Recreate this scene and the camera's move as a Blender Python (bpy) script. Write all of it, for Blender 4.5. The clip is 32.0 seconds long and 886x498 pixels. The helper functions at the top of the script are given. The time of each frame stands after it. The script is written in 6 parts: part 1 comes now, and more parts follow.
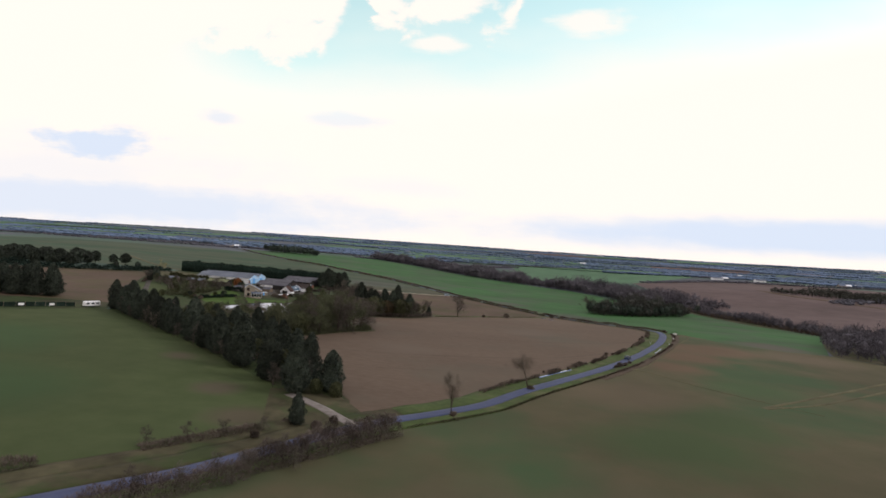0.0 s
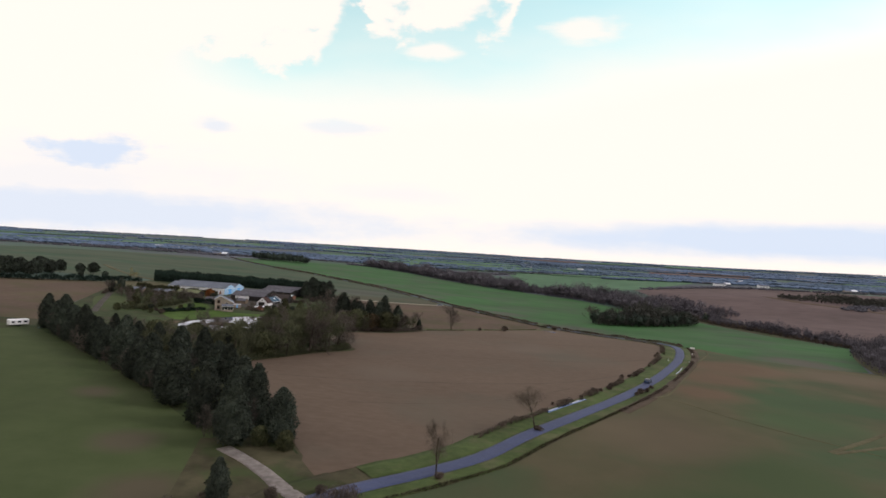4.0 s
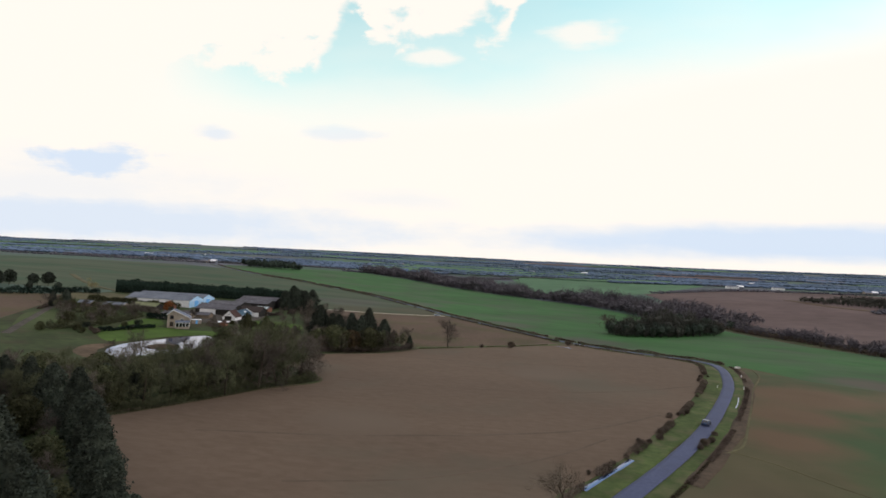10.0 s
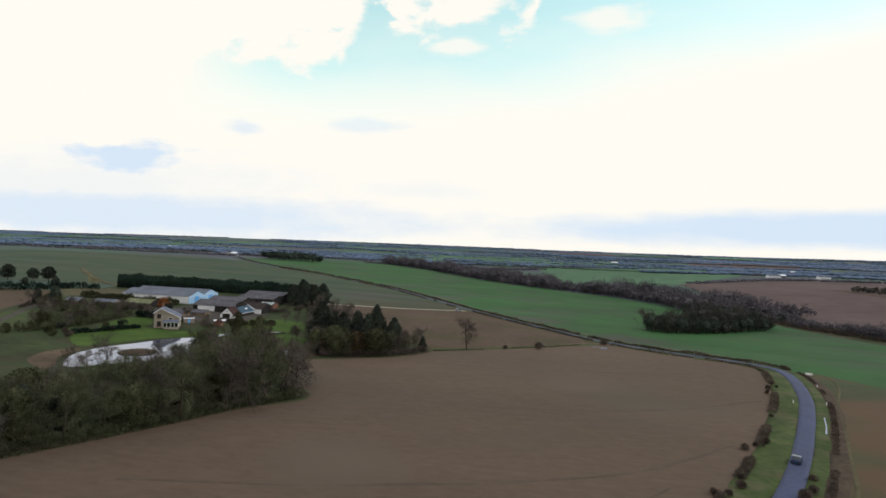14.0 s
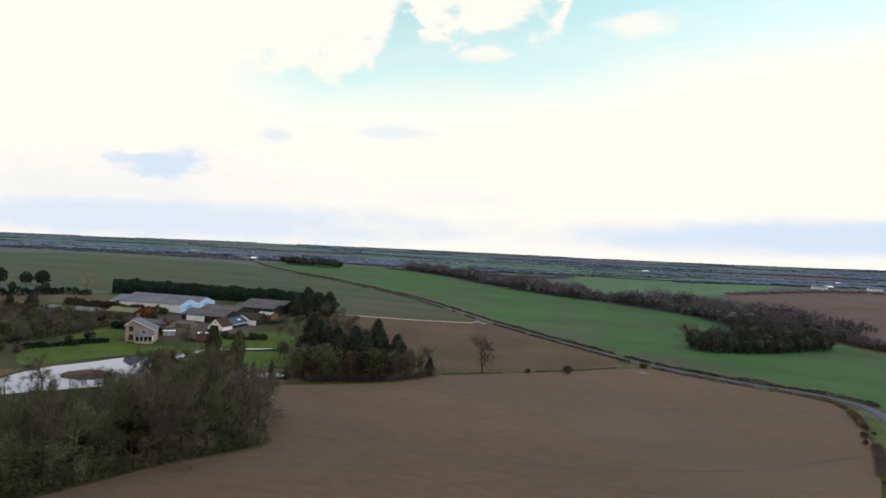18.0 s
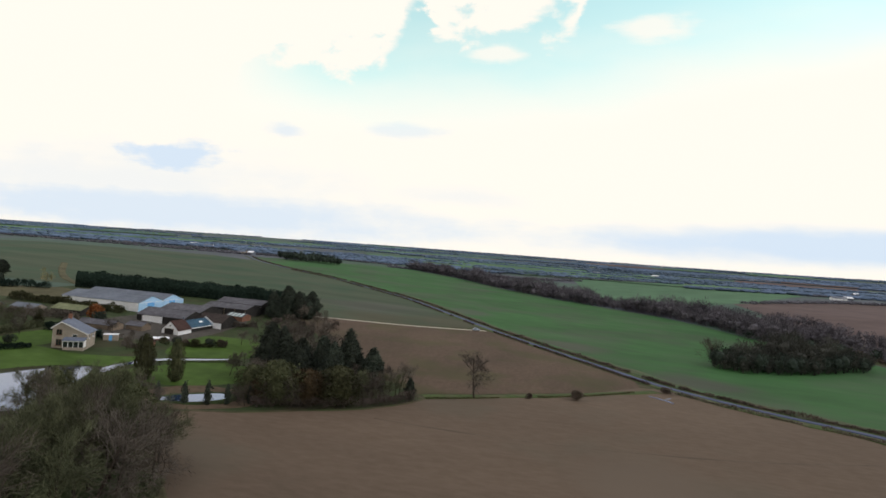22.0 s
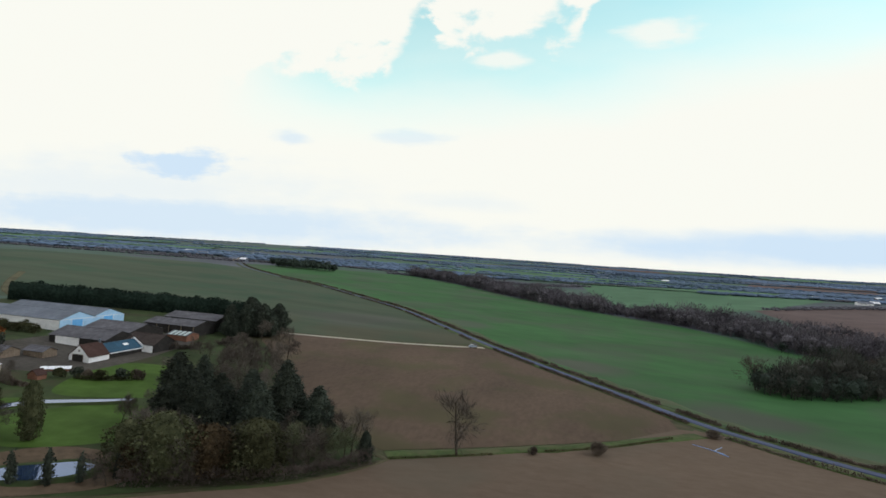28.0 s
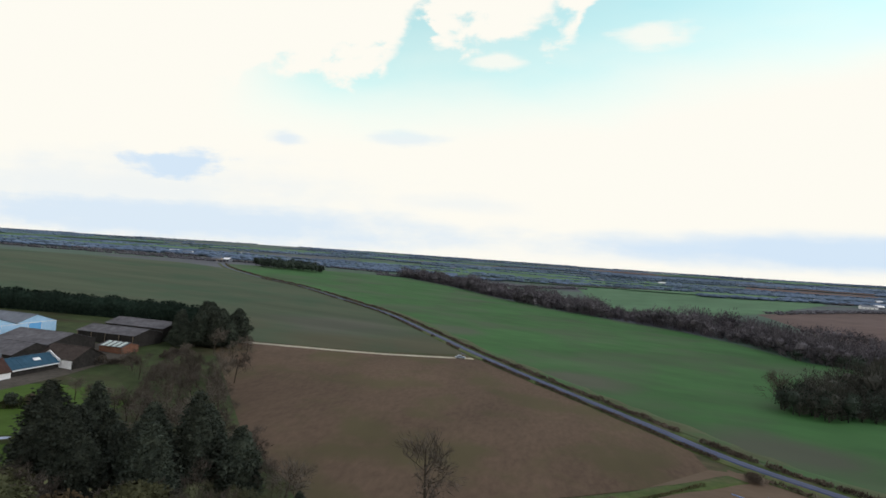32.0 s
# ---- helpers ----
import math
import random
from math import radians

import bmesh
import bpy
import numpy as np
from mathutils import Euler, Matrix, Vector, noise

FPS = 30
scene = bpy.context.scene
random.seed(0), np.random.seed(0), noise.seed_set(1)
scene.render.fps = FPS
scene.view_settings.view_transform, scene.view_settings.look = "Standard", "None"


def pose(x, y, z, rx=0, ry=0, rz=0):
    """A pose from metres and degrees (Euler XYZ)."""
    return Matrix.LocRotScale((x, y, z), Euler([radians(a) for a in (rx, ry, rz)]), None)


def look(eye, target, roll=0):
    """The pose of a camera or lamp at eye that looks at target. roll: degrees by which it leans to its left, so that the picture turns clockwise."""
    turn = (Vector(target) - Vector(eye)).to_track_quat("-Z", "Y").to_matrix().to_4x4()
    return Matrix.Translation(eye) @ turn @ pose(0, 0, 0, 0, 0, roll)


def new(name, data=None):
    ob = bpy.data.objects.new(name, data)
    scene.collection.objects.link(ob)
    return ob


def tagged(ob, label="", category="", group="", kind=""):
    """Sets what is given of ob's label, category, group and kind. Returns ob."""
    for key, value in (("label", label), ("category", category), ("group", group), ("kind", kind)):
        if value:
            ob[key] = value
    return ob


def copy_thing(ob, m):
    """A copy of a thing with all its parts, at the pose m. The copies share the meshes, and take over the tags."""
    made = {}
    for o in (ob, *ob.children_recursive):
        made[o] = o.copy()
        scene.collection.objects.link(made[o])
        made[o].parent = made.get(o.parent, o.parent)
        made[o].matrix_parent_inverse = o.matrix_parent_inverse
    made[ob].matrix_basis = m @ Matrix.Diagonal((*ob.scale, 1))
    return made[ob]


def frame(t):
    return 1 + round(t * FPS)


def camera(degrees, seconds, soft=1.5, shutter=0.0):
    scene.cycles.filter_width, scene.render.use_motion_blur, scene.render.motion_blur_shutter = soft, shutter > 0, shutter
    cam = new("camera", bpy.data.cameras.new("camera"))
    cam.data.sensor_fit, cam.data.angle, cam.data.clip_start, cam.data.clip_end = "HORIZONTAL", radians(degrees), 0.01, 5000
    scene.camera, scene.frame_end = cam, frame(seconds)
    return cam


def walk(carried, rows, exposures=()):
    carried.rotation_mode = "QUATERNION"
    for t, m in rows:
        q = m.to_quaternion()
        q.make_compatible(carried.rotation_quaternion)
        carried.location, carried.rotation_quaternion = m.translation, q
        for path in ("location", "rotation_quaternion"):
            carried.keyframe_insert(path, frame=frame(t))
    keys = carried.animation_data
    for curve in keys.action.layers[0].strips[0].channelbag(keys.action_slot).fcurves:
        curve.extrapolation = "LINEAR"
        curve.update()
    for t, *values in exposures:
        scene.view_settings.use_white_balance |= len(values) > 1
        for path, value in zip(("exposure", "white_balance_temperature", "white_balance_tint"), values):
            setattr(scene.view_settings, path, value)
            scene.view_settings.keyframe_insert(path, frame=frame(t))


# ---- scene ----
cam = camera(76.2, 32.0, soft=1.6)
PATH = [
    (0, (1.173, 0.951, 37.839), (0.983, 2.942, 37.852), 4.1),
    (0.5, (1.148, 5.111, 37.945), (0.961, 7.102, 37.967), 4.1),
    (1, (1.106, 9.239, 38.046), (0.926, 11.231, 38.077), 4.1),
    (1.5, (1.072, 13.33, 38.117), (0.896, 15.321, 38.154), 4.0),
    (2, (1.001, 17.416, 38.123), (0.827, 19.408, 38.162), 3.8),
    (2.5, (0.922, 21.521, 38.078), (0.747, 23.513, 38.114), 3.7),
    (3, (0.803, 25.631, 38.028), (0.626, 27.623, 38.063), 3.7),
    (3.5, (0.724, 29.797, 38.03), (0.544, 31.788, 38.065), 3.7),
    (5.5, (0.337, 46.482, 38.221), (0.172, 48.474, 38.272), 4.1),
    (6, (0.051, 50.504, 38.179), (-0.111, 52.497, 38.227), 3.9),
    (6.5, (-0.198, 54.505, 38.082), (-0.36, 56.498, 38.125), 3.8),
    (7, (-0.414, 58.501, 38.004), (-0.574, 60.494, 38.045), 3.9),
    (7.5, (-0.587, 62.496, 37.957), (-0.742, 64.49, 37.998), 3.9),
    (8, (-0.715, 66.516, 37.951), (-0.872, 68.51, 37.992), 3.8),
    (8.5, (-0.847, 70.562, 37.95), (-1.008, 72.555, 37.989), 3.5),
    (9, (-0.823, 74.617, 37.993), (-0.987, 76.61, 38.034), 3.5),
    (9.5, (-0.595, 78.696, 38.079), (-0.767, 80.688, 38.126), 3.4),
    (10, (-0.279, 82.72, 38.178), (-0.462, 84.71, 38.233), 3.1),
    (10.5, (-0.001, 86.671, 38.265), (-0.194, 88.661, 38.323), 3.2),
    (11, (0.202, 90.591, 38.353), (0.0, 92.58, 38.408), 3.3),
    (11.5, (0.384, 94.521, 38.439), (0.172, 96.51, 38.484), 3.2),
    (12, (0.468, 98.552, 38.496), (0.246, 100.54, 38.533), 3.2),
    (12.5, (0.474, 102.696, 38.543), (0.243, 104.682, 38.573), 3.0),
    (13, (0.47, 106.919, 38.545), (0.228, 108.904, 38.572), 2.8),
    (13.5, (0.53, 111.186, 38.502), (0.272, 113.169, 38.523), 2.6),
    (14, (0.641, 115.458, 38.439), (0.367, 117.439, 38.456), 2.6),
    (14.5, (0.75, 119.726, 38.402), (0.465, 121.705, 38.416), 2.7),
    (16.5, (0.991, 136.951, 38.398), (0.665, 138.924, 38.419), 3.3),
    (17, (1.02, 141.309, 38.461), (0.682, 143.281, 38.488), 3.2),
    (17.5, (1.035, 145.659, 38.535), (0.681, 147.627, 38.569), 2.9),
    (18, (1.034, 150.017, 38.618), (0.666, 151.982, 38.654), 3.1),
    (18.5, (0.991, 154.444, 38.71), (0.613, 156.408, 38.742), 3.3),
    (19, (0.914, 158.944, 38.805), (0.526, 160.906, 38.832), 3.4),
    (19.5, (0.775, 163.472, 38.944), (0.377, 165.432, 38.968), 3.6),
    (20, (0.68, 167.908, 39.097), (0.279, 169.867, 39.12), 3.9),
    (20.5, (0.642, 172.156, 39.24), (0.243, 174.116, 39.27), 4.2),
    (21, (0.598, 176.245, 39.315), (0.199, 178.205, 39.352), 4.3),
    (21.5, (0.537, 180.328, 39.364), (0.142, 182.288, 39.4), 4.5),
    (22, (0.424, 184.467, 39.392), (0.032, 186.428, 39.423), 4.6),
    (22.5, (0.299, 188.662, 39.416), (-0.09, 190.623, 39.443), 4.4),
    (23, (0.143, 192.887, 39.504), (-0.241, 194.85, 39.535), 4.4),
    (23.5, (-0.028, 196.896, 39.647), (-0.407, 198.859, 39.69), 4.3),
    (24, (-0.184, 200.644, 39.773), (-0.564, 202.607, 39.825), 4.1),
    (24.5, (-0.369, 204.293, 39.843), (-0.749, 206.256, 39.905), 4.3),
    (25, (-0.467, 207.878, 39.85), (-0.85, 209.84, 39.914), 4.0),
    (25.5, (-0.508, 211.603, 39.823), (-0.898, 213.563, 39.883), 3.6),
    (27.5, (-0.741, 226.78, 39.65), (-1.156, 228.736, 39.699), 3.9),
    (28, (-0.751, 230.704, 39.646), (-1.166, 232.66, 39.696), 4.2),
    (28.5, (-0.834, 234.659, 39.622), (-1.25, 236.614, 39.67), 4.2),
    (29, (-1.03, 238.636, 39.636), (-1.449, 240.591, 39.685), 4.1),
    (29.5, (-1.208, 242.549, 39.667), (-1.624, 244.505, 39.717), 4.3),
    (30, (-1.407, 246.411, 39.695), (-1.821, 248.367, 39.745), 4.3),
    (30.5, (-1.663, 250.278, 39.673), (-2.077, 252.234, 39.72), 4.4),
    (31, (-1.9, 254.226, 39.62), (-2.307, 256.183, 39.666), 4.4),
    (31.5, (-2.212, 258.213, 39.556), (-2.615, 260.172, 39.605), 4.4),
    (32, (-2.586, 262.099, 39.491), (-2.983, 264.058, 39.547), 4.4),
]
walk(cam, [(t, look(eye, target, roll)) for t, eye, target, roll in PATH],
     [(0, .03, 6550, 16), (9, 0, 6500, 14), (12.5, -.02, 6300, 9), (17, .01, 6450, 11), (22, 0, 6450, 10), (25, -.04, 6350, 8), (28, -.05, 6150, 6), (32, -.03, 6300, 8)])

# ---------------------------------------------------------------- sky and sun
world = bpy.data.worlds.new("sky")
scene.world = world
world.use_nodes = True
wt = world.node_tree
wt.nodes.clear()


def wnode(kind, **settings):
    n = wt.nodes.new(kind)
    for key, value in settings.items():
        n.inputs[key].default_value = value
    return n


def wlink(a, b):
    wt.links.new(a, b)


def wmath(op, a, b=None, clamp=False):
    n = wt.nodes.new("ShaderNodeMath")
    n.operation, n.use_clamp = op, clamp
    for k, v in enumerate((a, b)):
        if v is None:
            continue
        if isinstance(v, (int, float)):
            n.inputs[k].default_value = v
        else:
            wlink(v, n.inputs[k])
    return n.outputs[0]


def wramp(value, lo, hi):
    n = wt.nodes.new("ShaderNodeMapRange")
    n.interpolation_type = "SMOOTHSTEP"
    wlink(value, n.inputs["Value"])
    n.inputs["From Min"].default_value, n.inputs["From Max"].default_value = lo, hi
    return n.outputs[0]


SUN_ELEVATION, SUN_TURN = radians(38), radians(80)
sky = wt.nodes.new("ShaderNodeTexSky")
sky.sky_type, sky.sun_disc = "NISHITA", False
sky.sun_elevation, sky.sun_rotation = SUN_ELEVATION, SUN_TURN
sky.air_density, sky.dust_density, sky.ozone_density = 1.0, 0.3, 0.4
blue = wnode("ShaderNodeBackground", Strength=0.15)
air = wt.nodes.new("ShaderNodeMix")
air.data_type, air.blend_type = "RGBA", "MULTIPLY"
air.inputs[0].default_value = 1.0
wlink(sky.outputs[0], air.inputs[6])
wlink(air.outputs[2], blue.inputs["Color"])
where = wt.nodes.new("ShaderNodeTexCoord")
split = wt.nodes.new("ShaderNodeSeparateXYZ")
wlink(where.outputs["Generated"], split.inputs[0])
dx, dy, dz = split.outputs
# bearing and height above the horizon, as slopes, over the half of the sky ahead
# the lower air is greener, the zenith a plain blue
hue = wt.nodes.new("ShaderNodeMix")
hue.data_type = "RGBA"
hue.inputs[6].default_value, hue.inputs[7].default_value = (1.50, 2.15, 1.45, 1), (1.75, 1.55, 1.55, 1)
wlink(wramp(dz, 0.42, 0.60), hue.inputs[0])
wlink(hue.outputs[2], air.inputs[7])
ahead = wmath("MAXIMUM", dy, 0.2)
su, sv = wmath("DIVIDE", dx, ahead), wmath("DIVIDE", dz, ahead)
front = wramp(dy, 0.25, 0.5)
flat = wt.nodes.new("ShaderNodeCombineXYZ")
wlink(su, flat.inputs[0])
wlink(sv, flat.inputs[1])


def wnoise(scale, detail=5.0, rough=0.55, stretch=1.0, warp=0.0):
    m = wt.nodes.new("ShaderNodeMapping")
    m.inputs["Scale"].default_value = (1, stretch, 1)
    wlink(flat.outputs[0], m.inputs["Vector"])
    n = wnode("ShaderNodeTexNoise", Scale=scale, Detail=detail, Roughness=rough, Distortion=warp)
    wlink(m.outputs[0], n.inputs["Vector"])
    return wmath("SUBTRACT", n.outputs[0], 0.5)


def wsum(*terms):
    total = terms[0]
    for term in terms[1:]:
        total = wmath("ADD", total, term)
    return total


def wtimes(*terms):
    total = terms[0]
    for term in terms[1:]:
        total = wmath("MULTIPLY", total, term)
    return total


puff, wisp, veil = wnoise(13.0, 6.0, 0.56, 1.4, 0.3), wnoise(7.0, 5.0, 0.55, 4.5), wnoise(2.2, 4.0, 0.5, 2.5)


def cloud_bank(u, v, wide, tall, edge, wobble, slope=0.0):
    """A ragged patch of cloud round a bearing and height."""
    a = wmath("DIVIDE", wmath("SUBTRACT", su, u), wide)
    b = wmath("DIVIDE", wsum(sv, wtimes(su, -slope), slope * u - v), tall)
    r = wmath("SQRT", wsum(wtimes(a, a), wtimes(b, b)))
    return wramp(wsum(r, wtimes(wisp, wobble), wtimes(puff, wobble * .6)), 1.0 + edge, 1.0 - edge)


# a long thin gap in the cloud ahead, climbing to one side, with heaped cloud along its upper edge
gap_foot = wsum(wtimes(su, 0.15), wtimes(su, su, 0.13), 0.285)
over_foot = wsum(sv, wtimes(gap_foot, -1.0), wtimes(veil, 0.10))
gap = wtimes(wramp(over_foot, -0.05, 0.10), wramp(su, -0.72, -0.40), front)
step = wsum(su, wtimes(puff, 0.16))
heap_foot = wsum(0.352, wtimes(wramp(step, -0.345, -0.285), 0.120), wtimes(wramp(step, -0.275, -0.235), -0.060), wtimes(wramp(step, -0.085, -0.05), 0.016), wtimes(wramp(step, 0.01, 0.05), 0.10))
heaped = wramp(wsum(sv, wtimes(heap_foot, -1.0), wtimes(puff, 0.26), wtimes(wisp, 0.08)), -0.024, 0.030)
stray = wmath("MAXIMUM", cloud_bank(0.13, 0.420, 0.055, 0.018, 0.6, 2.6), cloud_bank(-0.145, 0.372, 0.045, 0.014, 0.6, 2.8))
heaped = wmath("MAXIMUM", heaped, wtimes(stray, 0.8))
paler = wramp(over_foot, 0.20, 0.02)
thin = wtimes(gap, wmath("SUBTRACT", 1.0, heaped, True), wsum(0.70, wtimes(veil, 0.5), wtimes(paler, -0.20)))
# cloud overhead is thinner and lets more blue through
thin = wmath("ADD", thin, wtimes(wramp(dz, 0.46, 0.78), 0.52), True)
cover = wmath("SUBTRACT", 1.0, thin, True)
# small slate-blue rags of lower cloud and the two grey banks near the horizon
rags = wmath("MAXIMUM", cloud_bank(-0.765, 0.162, 0.095, 0.030, 0.45, 2.6), wtimes(cloud_bank(-0.525, 0.220, 0.032, 0.012, 0.6, 2.4), 0.6))
rags = wmath("MAXIMUM", rags, wtimes(cloud_bank(-0.300, 0.226, 0.055, 0.014, 0.6, 2.6), 0.45))
rags = wmath("MAXIMUM", rags, wtimes(cloud_bank(-0.19, 0.112, 0.10, 0.014, 0.8, 1.8), 0.25))
banks = wmath("MAXIMUM", wtimes(cloud_bank(-0.82, 0.050, 0.62, 0.040, 0.55, 1.1), 0.85), wtimes(cloud_bank(0.62, 0.072, 0.58, 0.030, 0.45, 0.7, 0.035), 1.0))
banks = wmath("MAXIMUM", banks, wtimes(cloud_bank(-0.95, 0.10, 0.45, 0.06, 0.8, 1.6), 0.35))
low = wtimes(wmath("MAXIMUM", rags, banks), front)
tint = wt.nodes.new("ShaderNodeMix")
tint.data_type = "RGBA"
tint.inputs[6].default_value, tint.inputs[7].default_value = (1.04, 0.985, 0.885, 1), (0.70, 0.81, 0.93, 1)
wlink(low, tint.inputs[0])
white = wnode("ShaderNodeBackground", Strength=1.0)
wlink(tint.outputs[2], white.inputs["Color"])
mix = wt.nodes.new("ShaderNodeMixShader")
wlink(cover, mix.inputs[0])
wlink(blue.outputs[0], mix.inputs[1])
wlink(white.outputs[0], mix.inputs[2])
wlink(mix.outputs[0], wt.nodes.new("ShaderNodeOutputWorld").inputs["Surface"])

sun_data = bpy.data.lights.new("sun", "SUN")
sun_data.energy, sun_data.angle, sun_data.color = 1.0, radians(14), (1.0, 0.98, 0.97)
sun = new("sun", sun_data)
sun.matrix_world = look((300 * math.sin(SUN_TURN), 300 * math.cos(SUN_TURN), 300 * math.tan(SUN_ELEVATION)), (0, 0, 0))
scene.view_settings.exposure = 0.0

# ---------------------------------------------------------------- materials


def material(name, dark, light, scale=1.0, rough=0.9, bump=0.0, bump_scale=8.0, large=0.03, large_amount=0.35, metal=0.0,
             spread=0.0, stretch=None, turn=0.0, third=None, third_scale=0.01, third_at=(0.5, 0.62), spec=0.10, blots=()):
    """Two-scale colour: fine noise between dark and light, broad noise over it, an optional third colour in large drifts,
    and blots: soft-edged areas of another soil or growth, as (x, y, radius, colour)."""
    m = bpy.data.materials.new(name)
    m.use_nodes = True
    nt = m.node_tree
    bsdf = nt.nodes["Principled BSDF"]
    bsdf.inputs["Roughness"].default_value, bsdf.inputs["Metallic"].default_value = rough, metal
    bsdf.inputs["Specular IOR Level"].default_value = spec
    geo = nt.nodes.new("ShaderNodeNewGeometry")
    mapping = nt.nodes.new("ShaderNodeMapping")
    mapping.inputs["Rotation"].default_value = (0, 0, turn)
    mapping.inputs["Scale"].default_value = stretch or (1, 1, 1)
    nt.links.new(geo.outputs["Position"], mapping.inputs["Vector"])

    def noise_at(s, detail=5.0, vec=mapping.outputs[0]):
        n = nt.nodes.new("ShaderNodeTexNoise")
        n.inputs["Scale"].default_value, n.inputs["Detail"].default_value, n.inputs["Roughness"].default_value = s, detail, 0.6
        nt.links.new(vec, n.inputs["Vector"])
        return n.outputs[0]

    def ramp(v, lo, hi, a=0.0, b=1.0):
        n = nt.nodes.new("ShaderNodeMapRange")
        for key, value in (("From Min", lo), ("From Max", hi), ("To Min", a), ("To Max", b)):
            n.inputs[key].default_value = value
        nt.links.new(v, n.inputs["Value"])
        return n.outputs[0]

    def blend(f, a, b, mode="MIX"):
        n = nt.nodes.new("ShaderNodeMix")
        n.data_type, n.blend_type = "RGBA", mode
        for k, v in ((0, f), (6, a), (7, b)):
            if isinstance(v, (tuple, float, int)):
                n.inputs[k].default_value = (*v, 1) if isinstance(v, tuple) else v
            else:
                nt.links.new(v, n.inputs[k])
        return n.outputs[2]

    colour = blend(ramp(noise_at(scale), 0.32, 0.68), dark, light)
    if third:
        colour = blend(ramp(noise_at(third_scale, 4.0, geo.outputs["Position"]), *third_at), colour, third)
    for bx, by, radius, shade in blots:
        apart = nt.nodes.new("ShaderNodeVectorMath")
        apart.operation = "DISTANCE"
        apart.inputs[1].default_value = (bx, by, 0)
        nt.links.new(geo.outputs["Position"], apart.inputs[0])
        wave = nt.nodes.new("ShaderNodeMath")
        wave.operation = "MULTIPLY_ADD"
        nt.links.new(noise_at(0.03, 4.0, geo.outputs["Position"]), wave.inputs[0])
        wave.inputs[1].default_value = radius * 1.2
        nt.links.new(apart.outputs["Value"], wave.inputs[2])
        colour = blend(ramp(wave.outputs[0], radius * 1.75, radius * 1.05), colour, shade)
    hsv = nt.nodes.new("ShaderNodeHueSaturation")
    nt.links.new(colour, hsv.inputs["Color"])
    value = ramp(noise_at(large, 3.0), 0.3, 0.7, 1 - large_amount, 1 + large_amount)
    if spread:
        info = nt.nodes.new("ShaderNodeObjectInfo")
        times = nt.nodes.new("ShaderNodeMath")
        times.operation = "MULTIPLY"
        nt.links.new(value, times.inputs[0])
        nt.links.new(ramp(info.outputs["Random"], 0, 1, 1 - spread, 1 + spread), times.inputs[1])
        value = times.outputs[0]
        nt.links.new(ramp(info.outputs["Random"], 0, 1, 0.5 - 0.04 * spread, 0.5 + 0.04 * spread), hsv.inputs["Hue"])
    nt.links.new(value, hsv.inputs["Value"])
    nt.links.new(hsv.outputs[0], bsdf.inputs["Base Color"])
    if bump:
        b = nt.nodes.new("ShaderNodeBump")
        b.inputs["Strength"].default_value, b.inputs["Distance"].default_value = 0.6, bump
        nt.links.new(noise_at(bump_scale, 6.0), b.inputs["Height"])
        nt.links.new(b.outputs[0], bsdf.inputs["Normal"])
    return m


SOIL = material("ploughed_soil", (0.0945, 0.0675, 0.0468), (0.1150, 0.0838, 0.0600), 0.5, large=0.018, large_amount=0.10,
                stretch=(0.6, 1.2, 1), third=(0.0930, 0.0780, 0.0560), third_scale=0.010, blots=((-65, 262, 14, (0.0699, 0.0500, 0.0350)), (20, 300, 16, (0.1080, 0.0820, 0.0600)), (-30, 215, 14, (0.1060, 0.0800, 0.0580))))
SOIL_DAMP = material("damp_dark_soil", (0.0820, 0.0610, 0.0440), (0.0960, 0.0720, 0.0520), 0.4, large=0.05, large_amount=0.2)
SOIL_BACK = material("harrowed_soil", (0.0715, 0.0487, 0.0338), (0.0955, 0.0667, 0.0465), 0.5, bump=0.05, bump_scale=3.0, large=0.02, large_amount=0.2,
                     stretch=(1.6, 0.6, 1), turn=radians(-25), third=(0.0697, 0.0578, 0.0309), third_scale=0.035, third_at=(0.48, 0.62))
SOIL_FAR = material("far_ploughed_soil", (0.0800, 0.0560, 0.0520), (0.1070, 0.0750, 0.0690), 0.05, large=0.008, large_amount=0.2)
CROP = material("winter_crop", (0.0310, 0.0840, 0.0275), (0.0400, 0.1090, 0.0335), 0.06, large=0.012, large_amount=0.18,
                stretch=(0.8, 1.3, 1), turn=radians(40), third=(0.0520, 0.0795, 0.0433), third_scale=0.014, third_at=(0.44, 0.66), blots=((10, 500, 24, (0.0685, 0.0773, 0.0543)), (60, 430, 22, (0.0646, 0.0749, 0.0524)), (150, 320, 22, (0.0781, 0.0727, 0.0543)), (-60, 610, 24, (0.0582, 0.0773, 0.0489))))
CROP_THIN = material("thin_crop_on_soil", (0.0482, 0.0674, 0.0395), (0.0585, 0.0739, 0.0449), 0.05, large=0.02, large_amount=0.15,
                     stretch=(0.3, 1.6, 1), turn=radians(30), third=(0.0377, 0.0674, 0.0377), third_scale=0.010, blots=((-60, 525, 34, (0.0640, 0.0640, 0.0400)), (-100, 505, 26, (0.0660, 0.0650, 0.0400)), (-160, 520, 24, (0.0600, 0.0640, 0.0400)), (-120, 560, 40, (0.0649, 0.0700, 0.0528)),))
CROP_EDGE = material("thin_yellowing_crop", (0.0560, 0.0740, 0.0350), (0.0740, 0.0840, 0.0450), 0.12, large=0.05, large_amount=0.2, third=(0.0420, 0.0820, 0.0340), third_scale=0.05)
